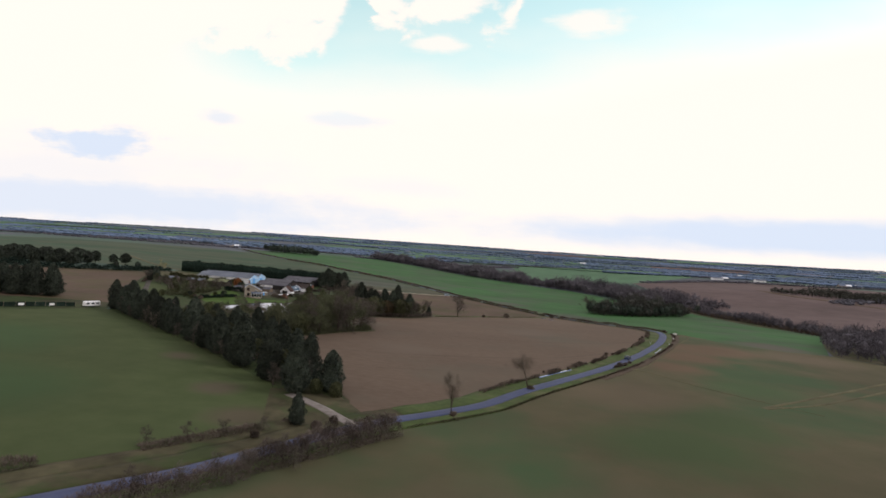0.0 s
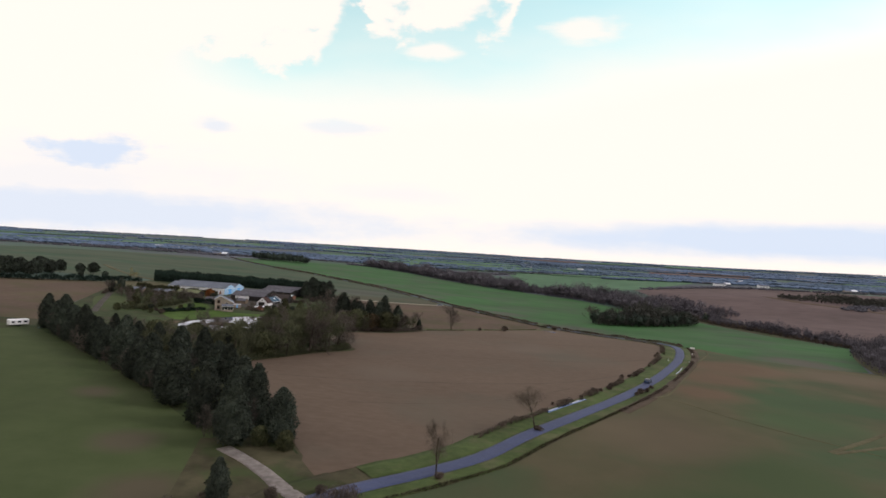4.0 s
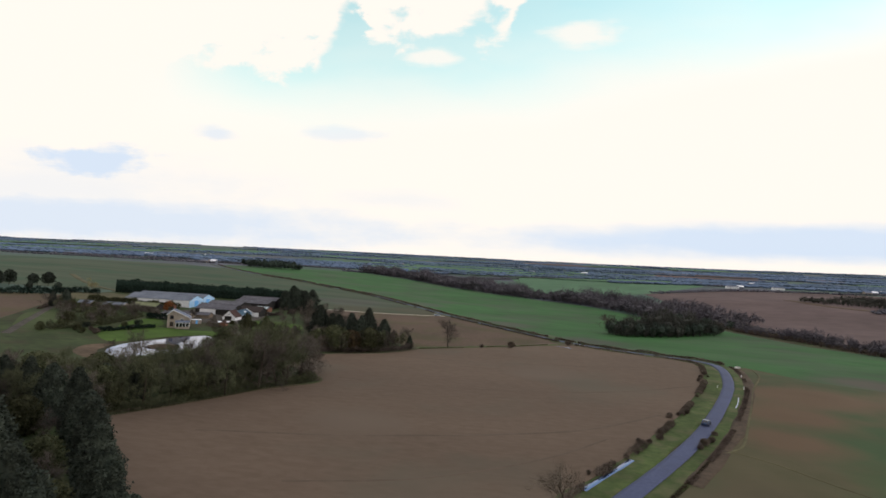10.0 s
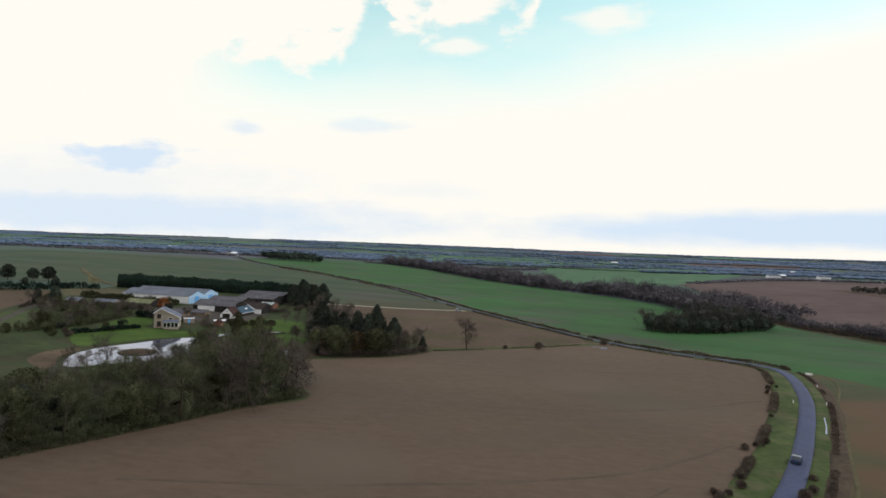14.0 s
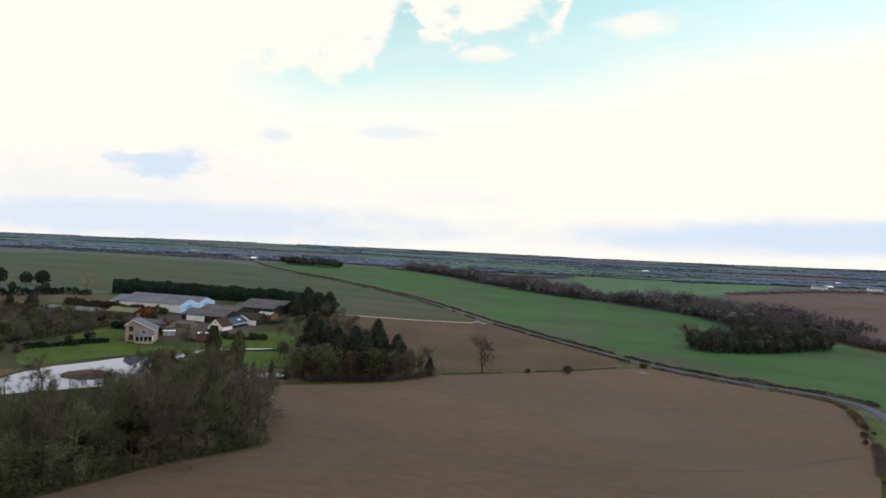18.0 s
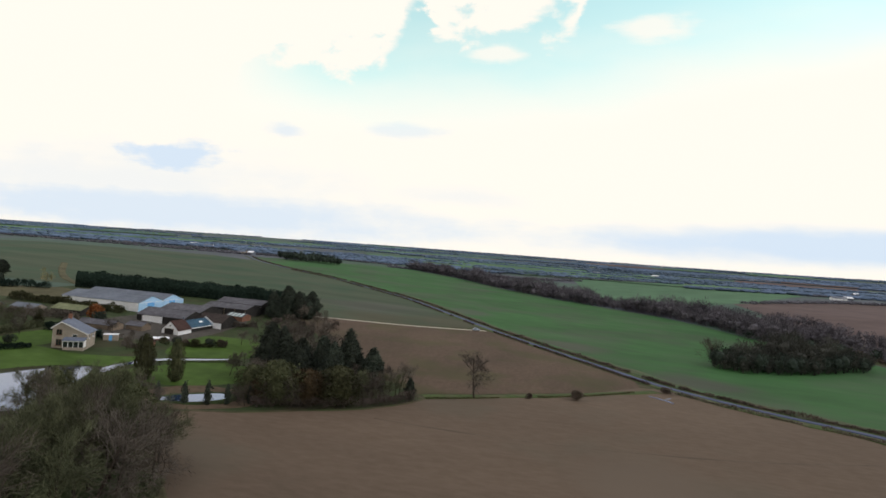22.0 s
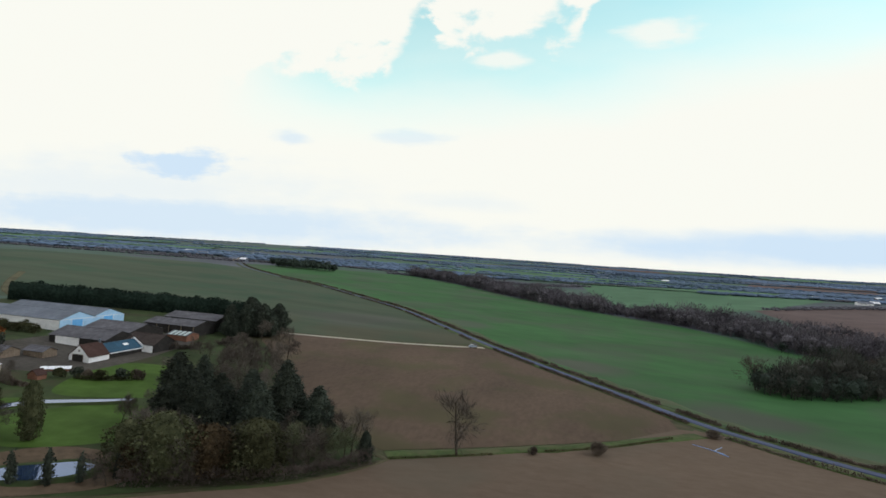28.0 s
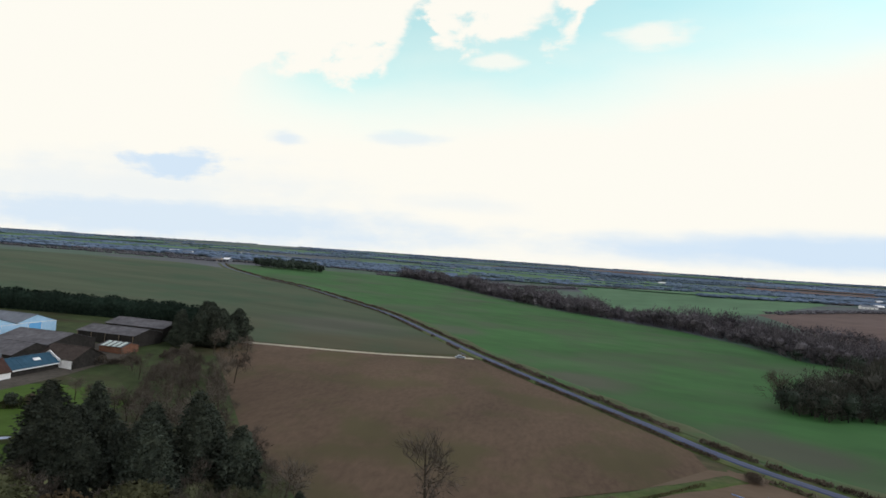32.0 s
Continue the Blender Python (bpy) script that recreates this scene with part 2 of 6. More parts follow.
CROP_NEAR = material("patchy_winter_crop", (0.0648, 0.0607, 0.0308), (0.0833, 0.0713, 0.0400), 0.08, large=0.016, large_amount=0.15,
                     third=(0.0417, 0.0678, 0.0293), third_scale=0.014, third_at=(0.46, 0.62),
                     blots=((112, 285, 24, (0.1080, 0.0745, 0.0460)), (73, 229, 15, (0.0980, 0.0665, 0.0400)), (88, 256, 19, (0.0980, 0.0665, 0.0400)), (103, 286, 17, (0.0980, 0.0665, 0.0400)), (45, 128, 22, (0.0451, 0.0639, 0.0259)), (60, 150, 18, (0.0451, 0.0639, 0.0259)), (40, 175, 22, (0.0892, 0.0717, 0.0432)),
                            (20, 60, 40, (0.0833, 0.0655, 0.0415)), (150, 280, 22, (0.0983, 0.0771, 0.0475)), (88, 200, 16, (0.0445, 0.0690, 0.0287))))
PASTURE = material("dark_pasture", (0.0440, 0.0600, 0.0215), (0.0560, 0.0720, 0.0285), 0.15, large=0.02, large_amount=0.15, third=(0.0620, 0.0600, 0.0330), third_scale=0.014, third_at=(0.56, 0.72),
                   blots=((-50, 116, 9, (0.0700, 0.0600, 0.0370)), (-64, 133, 7, (0.0680, 0.0600, 0.0370)), (-88, 157, 6, (0.0680, 0.0600, 0.0370)), (-105, 110, 22, (0.0400, 0.0680, 0.0260)), (-140, 150, 24, (0.0400, 0.0680, 0.0260))))
GRASS = material("rough_grass", (0.0252, 0.0368, 0.0143), (0.0432, 0.0598, 0.0221), 0.3, large=0.05, large_amount=0.3, third=(0.0408, 0.0403, 0.0208), third_scale=0.06)
GRASS_ROUGH = material("rough_winter_bank", (0.0480, 0.0440, 0.0240), (0.0720, 0.0640, 0.0360), 0.35, large=0.10, large_amount=0.3, third=(0.0440, 0.0560, 0.0220), third_scale=0.09)
VERGE = material("roadside_grass", (0.0380, 0.0580, 0.0180), (0.0640, 0.0870, 0.0290), 0.5, large=0.07, large_amount=0.3, third=(0.0794, 0.0836, 0.0399), third_scale=0.12)
LAWN = material("mown_lawn", (0.0400, 0.0740, 0.0120), (0.0560, 0.0980, 0.0185), 0.25, large=0.06, large_amount=0.22)
REED = material("dry_reed_ground", (0.0680, 0.0490, 0.0319), (0.1088, 0.0782, 0.0510), 0.5, large=0.1, large_amount=0.3)
GRASS_DRY = material("dry_grass_margin", (0.0640, 0.0600, 0.0304), (0.0960, 0.0864, 0.0464), 0.5, large=0.06, large_amount=0.3)
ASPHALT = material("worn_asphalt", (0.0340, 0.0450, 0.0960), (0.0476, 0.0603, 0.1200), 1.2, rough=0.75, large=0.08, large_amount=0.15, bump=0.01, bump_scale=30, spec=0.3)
CHALK = material("chalk_track", (0.28, 0.255, 0.20), (0.40, 0.37, 0.30), 0.7, large=0.1, large_amount=0.2)
GRAVEL = material("gravel_yard", (0.0497, 0.0445, 0.0383), (0.0789, 0.0702, 0.0598), 0.8, large=0.08, large_amount=0.25)
DRIVE = material("pale_drive_gravel", (0.140, 0.122, 0.108), (0.225, 0.200, 0.180), 0.9, large=0.25, large_amount=0.25)
WILLOW = material("golden_willow_twigs", (0.150, 0.125, 0.055), (0.240, 0.205, 0.100), 0.7, large=0.2, large_amount=0.25)
MUD = material("bare_mud", (0.050, 0.038, 0.026), (0.082, 0.060, 0.042), 0.8, large=0.1, large_amount=0.25)
CONIFER = material("dark_conifer_foliage", (0.0209, 0.0284, 0.0228), (0.0550, 0.0640, 0.0481), 0.9, large=0.2, large_amount=0.35, spread=0.28)
YEW = material("blackish_hedge_foliage", (0.0075, 0.0152, 0.0123), (0.0197, 0.0337, 0.0246), 0.8, large=0.2, large_amount=0.3, spread=0.15)
IVY = material("olive_evergreen_foliage", (0.0286, 0.0326, 0.0156), (0.0748, 0.0777, 0.0396), 0.9, large=0.3, large_amount=0.3, spread=0.3)
TWIG = material("bare_winter_twigs", (0.0560, 0.0480, 0.0400), (0.1080, 0.0930, 0.0780), 0.7, large=0.15, large_amount=0.3, spread=0.25)
TWIG_TAN = material("tan_winter_twigs", (0.0850, 0.0700, 0.0540), (0.1500, 0.1250, 0.0980), 0.7, large=0.15, large_amount=0.3)
DITCH = material("dark_dead_grass", (0.0300, 0.0240, 0.0160), (0.0600, 0.0500, 0.0320), 0.6, large=0.15, large_amount=0.3)
TWIG_GREEN = material("lichened_winter_twigs", (0.0480, 0.0530, 0.0290), (0.0980, 0.1040, 0.0600), 0.7, large=0.15, large_amount=0.3, spread=0.25)
BARK = material("grey_brown_bark", (0.0270, 0.0216, 0.0168), (0.0600, 0.0492, 0.0384), 4.0, bump=0.03, large=0.5, large_amount=0.3)
RUST_LEAF = material("rust_coloured_leaves", (0.11, 0.040, 0.015), (0.20, 0.075, 0.028), 0.8, large=0.3, large_amount=0.25, spread=0.2)
DULL_LEAF = material("dull_russet_leaves", (0.032, 0.024, 0.014), (0.070, 0.050, 0.027), 0.8, large=0.3, large_amount=0.3)
HEDGE_BROWN = material("brown_winter_hedge", (0.0615, 0.0488, 0.0389), (0.1290, 0.1031, 0.0858), 0.6, large=0.12, large_amount=0.35, spread=0.2)
THICKET = material("grey_brown_thicket", (0.0720, 0.0560, 0.0500), (0.1450, 0.1180, 0.1060), 0.5, large=0.10, large_amount=0.35)
# Twig brown, lightened and cooled as a painted touch of haze.
WOOD_FAR = material("hazed_bare_wood", (0.0640, 0.0590, 0.0690), (0.1150, 0.1060, 0.1200), 0.10, large=0.025, large_amount=0.4, spread=0.1)
WOOD_MIXED = material("brown_and_green_copse", (0.0310, 0.0340, 0.0285), (0.0700, 0.0690, 0.0600), 0.12, large=0.03, large_amount=0.35)
WOOD_DARK = material("distant_evergreen_wood", (0.0196, 0.0287, 0.0234), (0.0483, 0.0621, 0.0494), 0.08, large=0.02, large_amount=0.3, spread=0.1)
# The blue in both horizon tree colours is distance haze, painted in.
DISTANT_BARE = material("hazed_grey_distant_trees", (0.0880, 0.1280, 0.2000), (0.1200, 0.1620, 0.2400), 0.02, large=0.006, large_amount=0.25)
DISTANT_DARK = material("hazed_green_distant_trees", (0.0760, 0.1120, 0.1620), (0.1040, 0.1440, 0.1960), 0.02, large=0.006, large_amount=0.25)
# Mauve cast over the hedgerow brown is haze put into the colour.
HEDGE_FAR = material("hazed_brown_hedgerow", (0.0800, 0.0800, 0.0960), (0.1250, 0.1230, 0.1430), 0.03, large=0.01, large_amount=0.3)
# Crop green paled and cooled in the colour to imitate haze.
CROP_FAR = material("hazed_far_crop", (0.0600, 0.1240, 0.0660), (0.0740, 0.1420, 0.0780), 0.03, large=0.008, large_amount=0.2)
BRICK = material("buff_brick", (0.2540, 0.2195, 0.1800), (0.3429, 0.3001, 0.2496), 2.5, large=0.4, large_amount=0.15, bump=0.01)
BRICK_RED = material("red_brick", (0.15, 0.075, 0.052), (0.22, 0.115, 0.080), 2.5, large=0.4, large_amount=0.2, bump=0.01)
WHITEWASH = material("white_painted_boarding", (0.66, 0.67, 0.70), (0.80, 0.81, 0.83), 1.2, rough=0.6, large=0.2, large_amount=0.08)
BLUE_SHEET = material("pale_blue_steel_cladding", (0.31, 0.51, 0.72), (0.39, 0.59, 0.80), 1.0, rough=0.5, large=0.15, large_amount=0.1)
BLUE_DOOR = material("bright_blue_door_paint", (0.13, 0.38, 0.72), (0.18, 0.44, 0.78), 1.0, rough=0.5, large=0.2, large_amount=0.08)
FIBRE = material("grey_fibre_cement_roof", (0.1088, 0.1224, 0.1505), (0.1428, 0.1598, 0.1890), 0.6, rough=0.7, large=0.12, large_amount=0.2)
FIBRE_BROWN = material("weathered_brown_roof", (0.0702, 0.0684, 0.0762), (0.1073, 0.1048, 0.1169), 0.6, rough=0.8, large=0.15, large_amount=0.25)
SLATE = material("blue_grey_slate", (0.0936, 0.1102, 0.1445), (0.1440, 0.1634, 0.2125), 1.5, rough=0.75, large=0.3, large_amount=0.15, spec=0.15)
TILE_RED = material("red_brown_clay_tile", (0.044, 0.026, 0.023), (0.068, 0.040, 0.034), 1.8, large=0.4, large_amount=0.2)
TILE_DARK = material("dark_brown_clay_tile", (0.034, 0.027, 0.025), (0.058, 0.046, 0.041), 1.8, large=0.4, large_amount=0.2)
TEAL = material("teal_sheet_roof", (0.0170, 0.0560, 0.0950), (0.0260, 0.0740, 0.1200), 0.8, rough=0.45, large=0.2, large_amount=0.15)
MOSS_ROOF = material("mossy_green_roof", (0.12, 0.135, 0.070), (0.18, 0.19, 0.11), 0.7, large=0.2, large_amount=0.25)
BLACK_BOARD = material("tarred_black_boarding", (0.018, 0.017, 0.017), (0.035, 0.033, 0.031), 1.5, rough=0.7, large=0.3, large_amount=0.2)
TIMBER = material("grey_timber", (0.13, 0.10, 0.075), (0.22, 0.18, 0.14), 2.0, large=0.4, large_amount=0.2)
SKYLIGHT = material("weathered_translucent_sheet", (0.34, 0.41, 0.40), (0.44, 0.51, 0.50), 1.0, rough=0.5, large=0.3, large_amount=0.12)
PLASTIC_WHITE = material("white_plastic", (0.72, 0.72, 0.72), (0.80, 0.80, 0.80), 2.0, rough=0.4, large=0.5, large_amount=0.04)
CAR_PAINT = material("dark_blue_car_paint", (0.030, 0.050, 0.100), (0.036, 0.060, 0.115), 3.0, rough=0.25, large=0.5, large_amount=0.05, spec=0.6)
CAR_GREY = material("silver_blue_car_paint", (0.30, 0.36, 0.45), (0.34, 0.40, 0.49), 3.0, rough=0.3, large=0.5, large_amount=0.05, spec=0.6)
RUBBER = material("black_rubber", (0.02, 0.02, 0.02), (0.03, 0.03, 0.03), 5.0, rough=0.8)
GLASS = material("dark_window_glass", (0.020, 0.024, 0.030), (0.028, 0.033, 0.040), 1.0, rough=0.08, spec=0.8)
WATER = material("pond_water", (0.06, 0.12, 0.27), (0.08, 0.14, 0.30), 0.2, rough=0.03, bump=0.004, bump_scale=1.5, spec=0.7, metal=0.8, large_amount=0.08)
# Bluish lift in these land colours stands for haze over far ground.
BASE = material("hazed_farmland", (0.0520, 0.0880, 0.0680), (0.0720, 0.1060, 0.0840), 0.02, large=0.004, large_amount=0.25,
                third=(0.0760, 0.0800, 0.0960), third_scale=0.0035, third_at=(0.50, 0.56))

# ---------------------------------------------------------------- the lie of the land
NEAR_LAND = [(0, 0, 0), (0, 150, 0), (13, 180, 0), (61, 253, -.5), (106, 337, -.3), (-20, 350, -1.2), (10, 363, -.8), (-50, 250, 0.3),
             (-78, 310, -.7), (-33, 342, -1.6), (-42, 145, 0), (-100, 171, 3.5), (-160, 213, 6)]
FARM_LAND = [(-179, 237, 6.3), (-142, 341, 1.9), (-150, 390, 2.6), (-180, 420, 4.2), (-266, 458, 6.5), (43, 402, -2.2), (85, 497, -5),
             (-33, 515, -1.2), (200, 250, 0), (250, 420, -3), (-100, 272, 1.0), (-139, 284, 1.2), (-95, 300, .7), (-124, 318, 1.0), (-131, 262, 1.2), (-118, 288, 1.0)]
WIDE_LAND = [(-367, 987, 17), (-600, 700, 16), (57, 1110, 2), (240, 720, -4), (478, 1274, 24), (394, 864, 14), (540, 1813, 28), (0, -400, 0),
             (-500, -300, 6), (500, -300, 2)]
RIDGES = [(-55, 38), (-44, 58), (-27, 84), (-6, 98), (10, 100), (20, 103), (33, 113), (48, 113)]
land = [p for some in (NEAR_LAND, FARM_LAND, WIDE_LAND) for p in some]
for turn, top in RIDGES:
    s, c = math.sin(radians(turn)), math.cos(radians(turn))
    land += [(4300 * s, 4300 * c, top), (2300 * s, 2300 * c, top * .33 + 8)]
land = np.array(land, float)


def spread_of(a, b):
    return np.sqrt(((a[:, None] - b[None]) ** 2).sum(-1) + 3600.0)


n_land = len(land)
flat_part = np.c_[np.ones(n_land), land[:, :2] / 1000]
system = np.block([[spread_of(land[:, :2], land[:, :2]) - 3 * np.eye(n_land), flat_part], [flat_part.T, np.zeros((3, 3))]])
weights = np.linalg.solve(system, np.r_[land[:, 2], 0, 0, 0])


def heights(points):
    points = np.asarray(points, float).reshape(-1, 2)
    return spread_of(points, land[:, :2]) @ weights[:n_land] + np.c_[np.ones(len(points)), points / 1000] @ weights[n_land:]


def ground_z(x, y):
    return float(heights([(x, y)])[0])


# ---------------------------------------------------------------- builders
def mesh_of(name, verts, faces, mat=None):
    me = bpy.data.meshes.new(name)
    me.from_pydata([tuple(map(float, v)) for v in verts], [], [tuple(f) for f in faces])
    if mat:
        me.materials.append(mat)
    me.update()
    return me


def part_mesh(name, me, parent, label="", kind=""):
    ob = new(name, me)
    ob.parent = parent
    return tagged(ob, label, kind=kind)


def part(name, bm, mat, parent, label=""):
    me = bpy.data.meshes.new(name)
    bm.to_mesh(me)
    bm.free()
    me.materials.append(mat)
    return part_mesh(name, me, parent, label)


def thing(name, m, label, category, group="", kind=""):
    ob = new(name)
    ob.matrix_world = m
    return tagged(ob, label, category, group, kind)


def box(bm, x0, x1, y0, y1, z0, z1, bevel=0.0):
    made = bmesh.ops.create_cube(bm, size=1.0, matrix=Matrix.Translation(((x0 + x1) / 2, (y0 + y1) / 2, (z0 + z1) / 2)) @ Matrix.Diagonal((x1 - x0, y1 - y0, z1 - z0, 1)))
    if bevel:
        edges = {e for v in made["verts"] for e in v.link_edges}
        bmesh.ops.bevel(bm, geom=list(edges), offset=bevel, segments=1, affect="EDGES")
    return bm


def boxed(*args, **kw):
    return box(bmesh.new(), *args, **kw)


def curve_through(points, step=4.0):
    """Points along a smooth line through the given ones."""
    p = [Vector(q) for q in points]
    p = [2 * p[0] - p[1], *p, 2 * p[-1] - p[-2]]
    out = []
    for a, b, c, d in zip(p, p[1:], p[2:], p[3:]):
        n = max(1, int((c - b).length / step))
        for k in range(n):
            t = k / n
            out.append(0.5 * (2 * b + (c - a) * t + (2 * a - 5 * b + 4 * c - d) * t * t + (3 * b - a - 3 * c + d) * t ** 3))
    return out + [p[-2]]


def beside(line, off):
    """A line moved sideways, to its right for off above 0."""
    out = []
    for k, q in enumerate(line):
        d = (line[min(k + 1, len(line) - 1)] - line[max(k - 1, 0)]).normalized()
        out.append(Vector((q.x + d.y * off, q.y - d.x * off)))
    return out


def strip(name, line, width, mat, lift, label, category, ragged=0.0, parent=None, depth=0.25, kind="structure", seed=0):
    """A ribbon on the ground with a slight crown, thick at its edges; ragged makes its borders uneven."""
    across = (-1.0, -1.0, -0.5, 0.0, 0.5, 1.0, 1.0)
    drop = (depth, 0.02, 0.0, -0.03, 0.0, 0.02, depth)
    verts = []
    for k, q in enumerate(line):
        d = (line[min(k + 1, len(line) - 1)] - line[max(k - 1, 0)]).normalized()
        side = Vector((d.y, -d.x))
        wl = width / 2 * (1 + ragged * noise.noise((q.x * .13, q.y * .13, seed + 1.5)))
        wr = width / 2 * (1 + ragged * noise.noise((q.x * .13, q.y * .13, seed + 7.5)))
        for a, low in zip(across, drop):
            w = q + side * a * (wl if a < 0 else wr)
            verts.append((w.x, w.y, lift - low))
    z = heights([v[:2] for v in verts])
    verts = [(x, y, h + g) for (x, y, h), g in zip(verts, z)]
    n = len(across)
    faces = [(k * n + j, k * n + j + 1, (k + 1) * n + j + 1, (k + 1) * n + j) for k in range(len(line) - 1) for j in range(n - 1)]
    ob = new(name, mesh_of(name, verts, faces, mat))
    for poly in ob.data.polygons:
        poly.use_smooth = True
    if parent:
        ob.parent = parent
        return tagged(ob, label)
    return tagged(ob, label, category, kind=kind)


CELL = 10.0


def patch(name, outline, mat, lift, label, category, cell=CELL, kind="structure", level=None):
    """A field: the outline filled, cut along the ground's own grid and laid on it."""
    bm = bmesh.new()
    bm.faces.new([bm.verts.new((p[0], p[1], 0)) for p in outline])
    bm.normal_update()
    if bm.faces[:][0].normal.z < 0:
        bmesh.ops.reverse_faces(bm, faces=bm.faces[:])
    bmesh.ops.triangulate(bm, faces=bm.faces[:])
    for axis in (0, 1):
        values = [p[axis] for p in outline]
        k = math.ceil(min(values) / cell)
        while k * cell < max(values):
            co, no = Vector((0, 0, 0)), Vector((0, 0, 0))
            co[axis], no[axis] = k * cell, 1
            bmesh.ops.bisect_plane(bm, geom=bm.verts[:] + bm.edges[:] + bm.faces[:], plane_co=co, plane_no=no, dist=0.001)
            k += 1
    z = heights([(v.co.x, v.co.y) for v in bm.verts])
    for v, h in zip(bm.verts, z):
        v.co.z = h + lift if level is None else level
    me = bpy.data.meshes.new(name)
    bm.to_mesh(me)
    bm.free()
    me.materials.append(mat)
    for poly in me.polygons:
        poly.use_smooth = True
    return tagged(new(name, me), label, category, kind=kind)


def steps(fine_lo, fine_hi, lo, hi, cell=CELL, grow=1.10):
    out = list(np.arange(fine_lo, fine_hi + 1, cell))
    s = cell
    while out[-1] < hi:
        s *= grow
        out.append(out[-1] + s)
    s = cell
    while out[0] > lo:
        s *= grow
        out.insert(0, out[0] - s)
    return out


# ---------------------------------------------------------------- ground
xs, ys = steps(-420, 420, -5000, 5000), steps(-160, 760, -1500, 5200)
gx, gy = np.meshgrid(xs, ys)
gp = np.c_[gx.ravel(), gy.ravel()]
gz = heights(gp)
far = np.hypot(gp[:, 0], gp[:, 1])
gz = np.where(far > 4400, gz - (far - 4400) * 0.08, gz)
nx = len(xs)
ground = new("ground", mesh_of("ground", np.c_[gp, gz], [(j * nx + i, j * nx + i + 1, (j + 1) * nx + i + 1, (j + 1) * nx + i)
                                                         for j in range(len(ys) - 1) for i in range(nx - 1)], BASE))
for poly in ground.data.polygons:
    poly.use_smooth = True
tagged(ground, "gently rolling winter farmland of green and brown fields", "ground", kind="structure")

ROAD = [(-150, -60), (-110, 5), (-75, 48), (-56, 73), (-46, 85), (-36, 101), (-23, 121), (-9, 135), (1, 146), (11, 163), (25, 184), (38, 204), (54, 231),
        (70, 262), (85, 294), (95, 322), (100, 342), (100, 354), (94, 364), (81, 374), (68, 384), (56, 396), (42, 412), (25, 440), (5, 469),
        (-17, 499), (-42, 535), (-66, 573), (-118, 650), (-170, 703), (-240, 770), (-308, 812), (-388, 881), (-450, 960)]
road_line = curve_through(ROAD)


def between(line, a, b):
    """The stretch of a line from its point nearest to a to the one nearest to b."""
    i, j = (min(range(len(line)), key=lambda k: (line[k] - Vector(q)).length) for q in (a, b))
    return line[i:j + 1] if i <= j else line[j:i + 1][::-1]


def thinned(line, every=3):
    return [tuple(q) for q in line[::every]] + [tuple(line[-1])]


left_side, right_side = beside(road_line, -8.2), beside(road_line, 6.4)
left_far, right_far = beside(road_line, -5.4), beside(road_line, 5.2)
main_field = thinned(between(left_side, (-28, 124), (40, 402))) + [(36, 392), (16, 374), (3, 365), (-12, 356), (-33, 343), (-44, 326), (-71, 305), (-81, 299), (-76, 285),
             (-62, 268), (-52, 254), (-63, 236), (-72, 216), (-84, 199), (-72, 184), (-58, 168), (-46, 154), (-36, 143), (-32, 137)]
patch("ploughed_field", main_field, SOIL, 0.10, "bare brown ploughed field bounded by the curving road", "field")
back_field = [(-36, 348), (-12, 361), (3, 370), (16, 379), (34, 397)] + thinned(between(left_far, (30, 415), (-36, 510))) + [(-75, 490), (-126, 471), (-126, 455), (-100, 420), (-64, 372)]
patch("harrowed_field", back_field, SOIL_BACK, 0.10, "bare brown harrowed field beside a chalk farm track", "field")
hill_field = [(-42, 519), (-75, 495), (-126, 476), (-160, 494), (-222, 482), (-270, 468), (-330, 450), (-460, 420), (-700, 560), (-680, 830), (-470, 900)] + thinned(
    between(left_far, (-395, 875), (-48, 528)), 5)
patch("thin_crop_field", hill_field, CROP_THIN, 0.10, "olive green field of thin winter crop rising behind the farm", "field", cell=20)
crop_field = thinned(between(right_far, (106, 345), (-440, 955)), 4) + [(-330, 1130), (-250, 1160), (-166, 1100), (-65, 957), (5, 868), (106, 785), (139, 730), (160, 664),
              (188, 650), (200, 560), (214, 489), (240, 434), (205, 371), (172, 305), (151, 303), (126, 319), (113, 346)]
patch("green_crop_field", crop_field, CROP, 0.14, "bright green winter cereal field beyond the road", "field", cell=20)
near_field = thinned(between(right_side, (-140, -62), (104, 338)), 3) + [(113, 349), (128, 320.5), (152, 304.5), (172, 303), (186, 281), (260, 220), (420, 120), (420, -160), (-60, -180)]
patch("patchy_field", near_field, CROP_NEAR, 0.10, "patchy green and brown young crop field", "field", cell=20)
left_field = [(-155, 217), (-107, 184), (-78, 162), (-52, 141), (-44.5, 126), (-41, 113), (-51, 97)] + thinned(between(beside(road_line, -7), (-64, 78), (-160, -60))) + [(-330, 20), (-250, 60), (-170, 178)]
patch("pasture", left_field, PASTURE, 0.10, "dark green pasture beside the conifer row", "field")
upper_field = [(-164, 238), (-190, 268), (-215, 320), (-244, 378), (-262, 416), (-286, 405), (-329, 352), (-420, 280), (-400, 120), (-270, 150), (-182, 225)]
patch("stream_floor", [(246, 432), (264, 452), (250, 560), (256, 700), (236, 836), (150, 775), (190, 655), (202, 562), (216, 489)], GRASS_ROUGH, .12, "rough grass and scrub floor of the stream valley", "ground")
patch("upper_ploughed_field", upper_field, SOIL_BACK, 0.10, "pale brown ploughed field above the farm", "field")
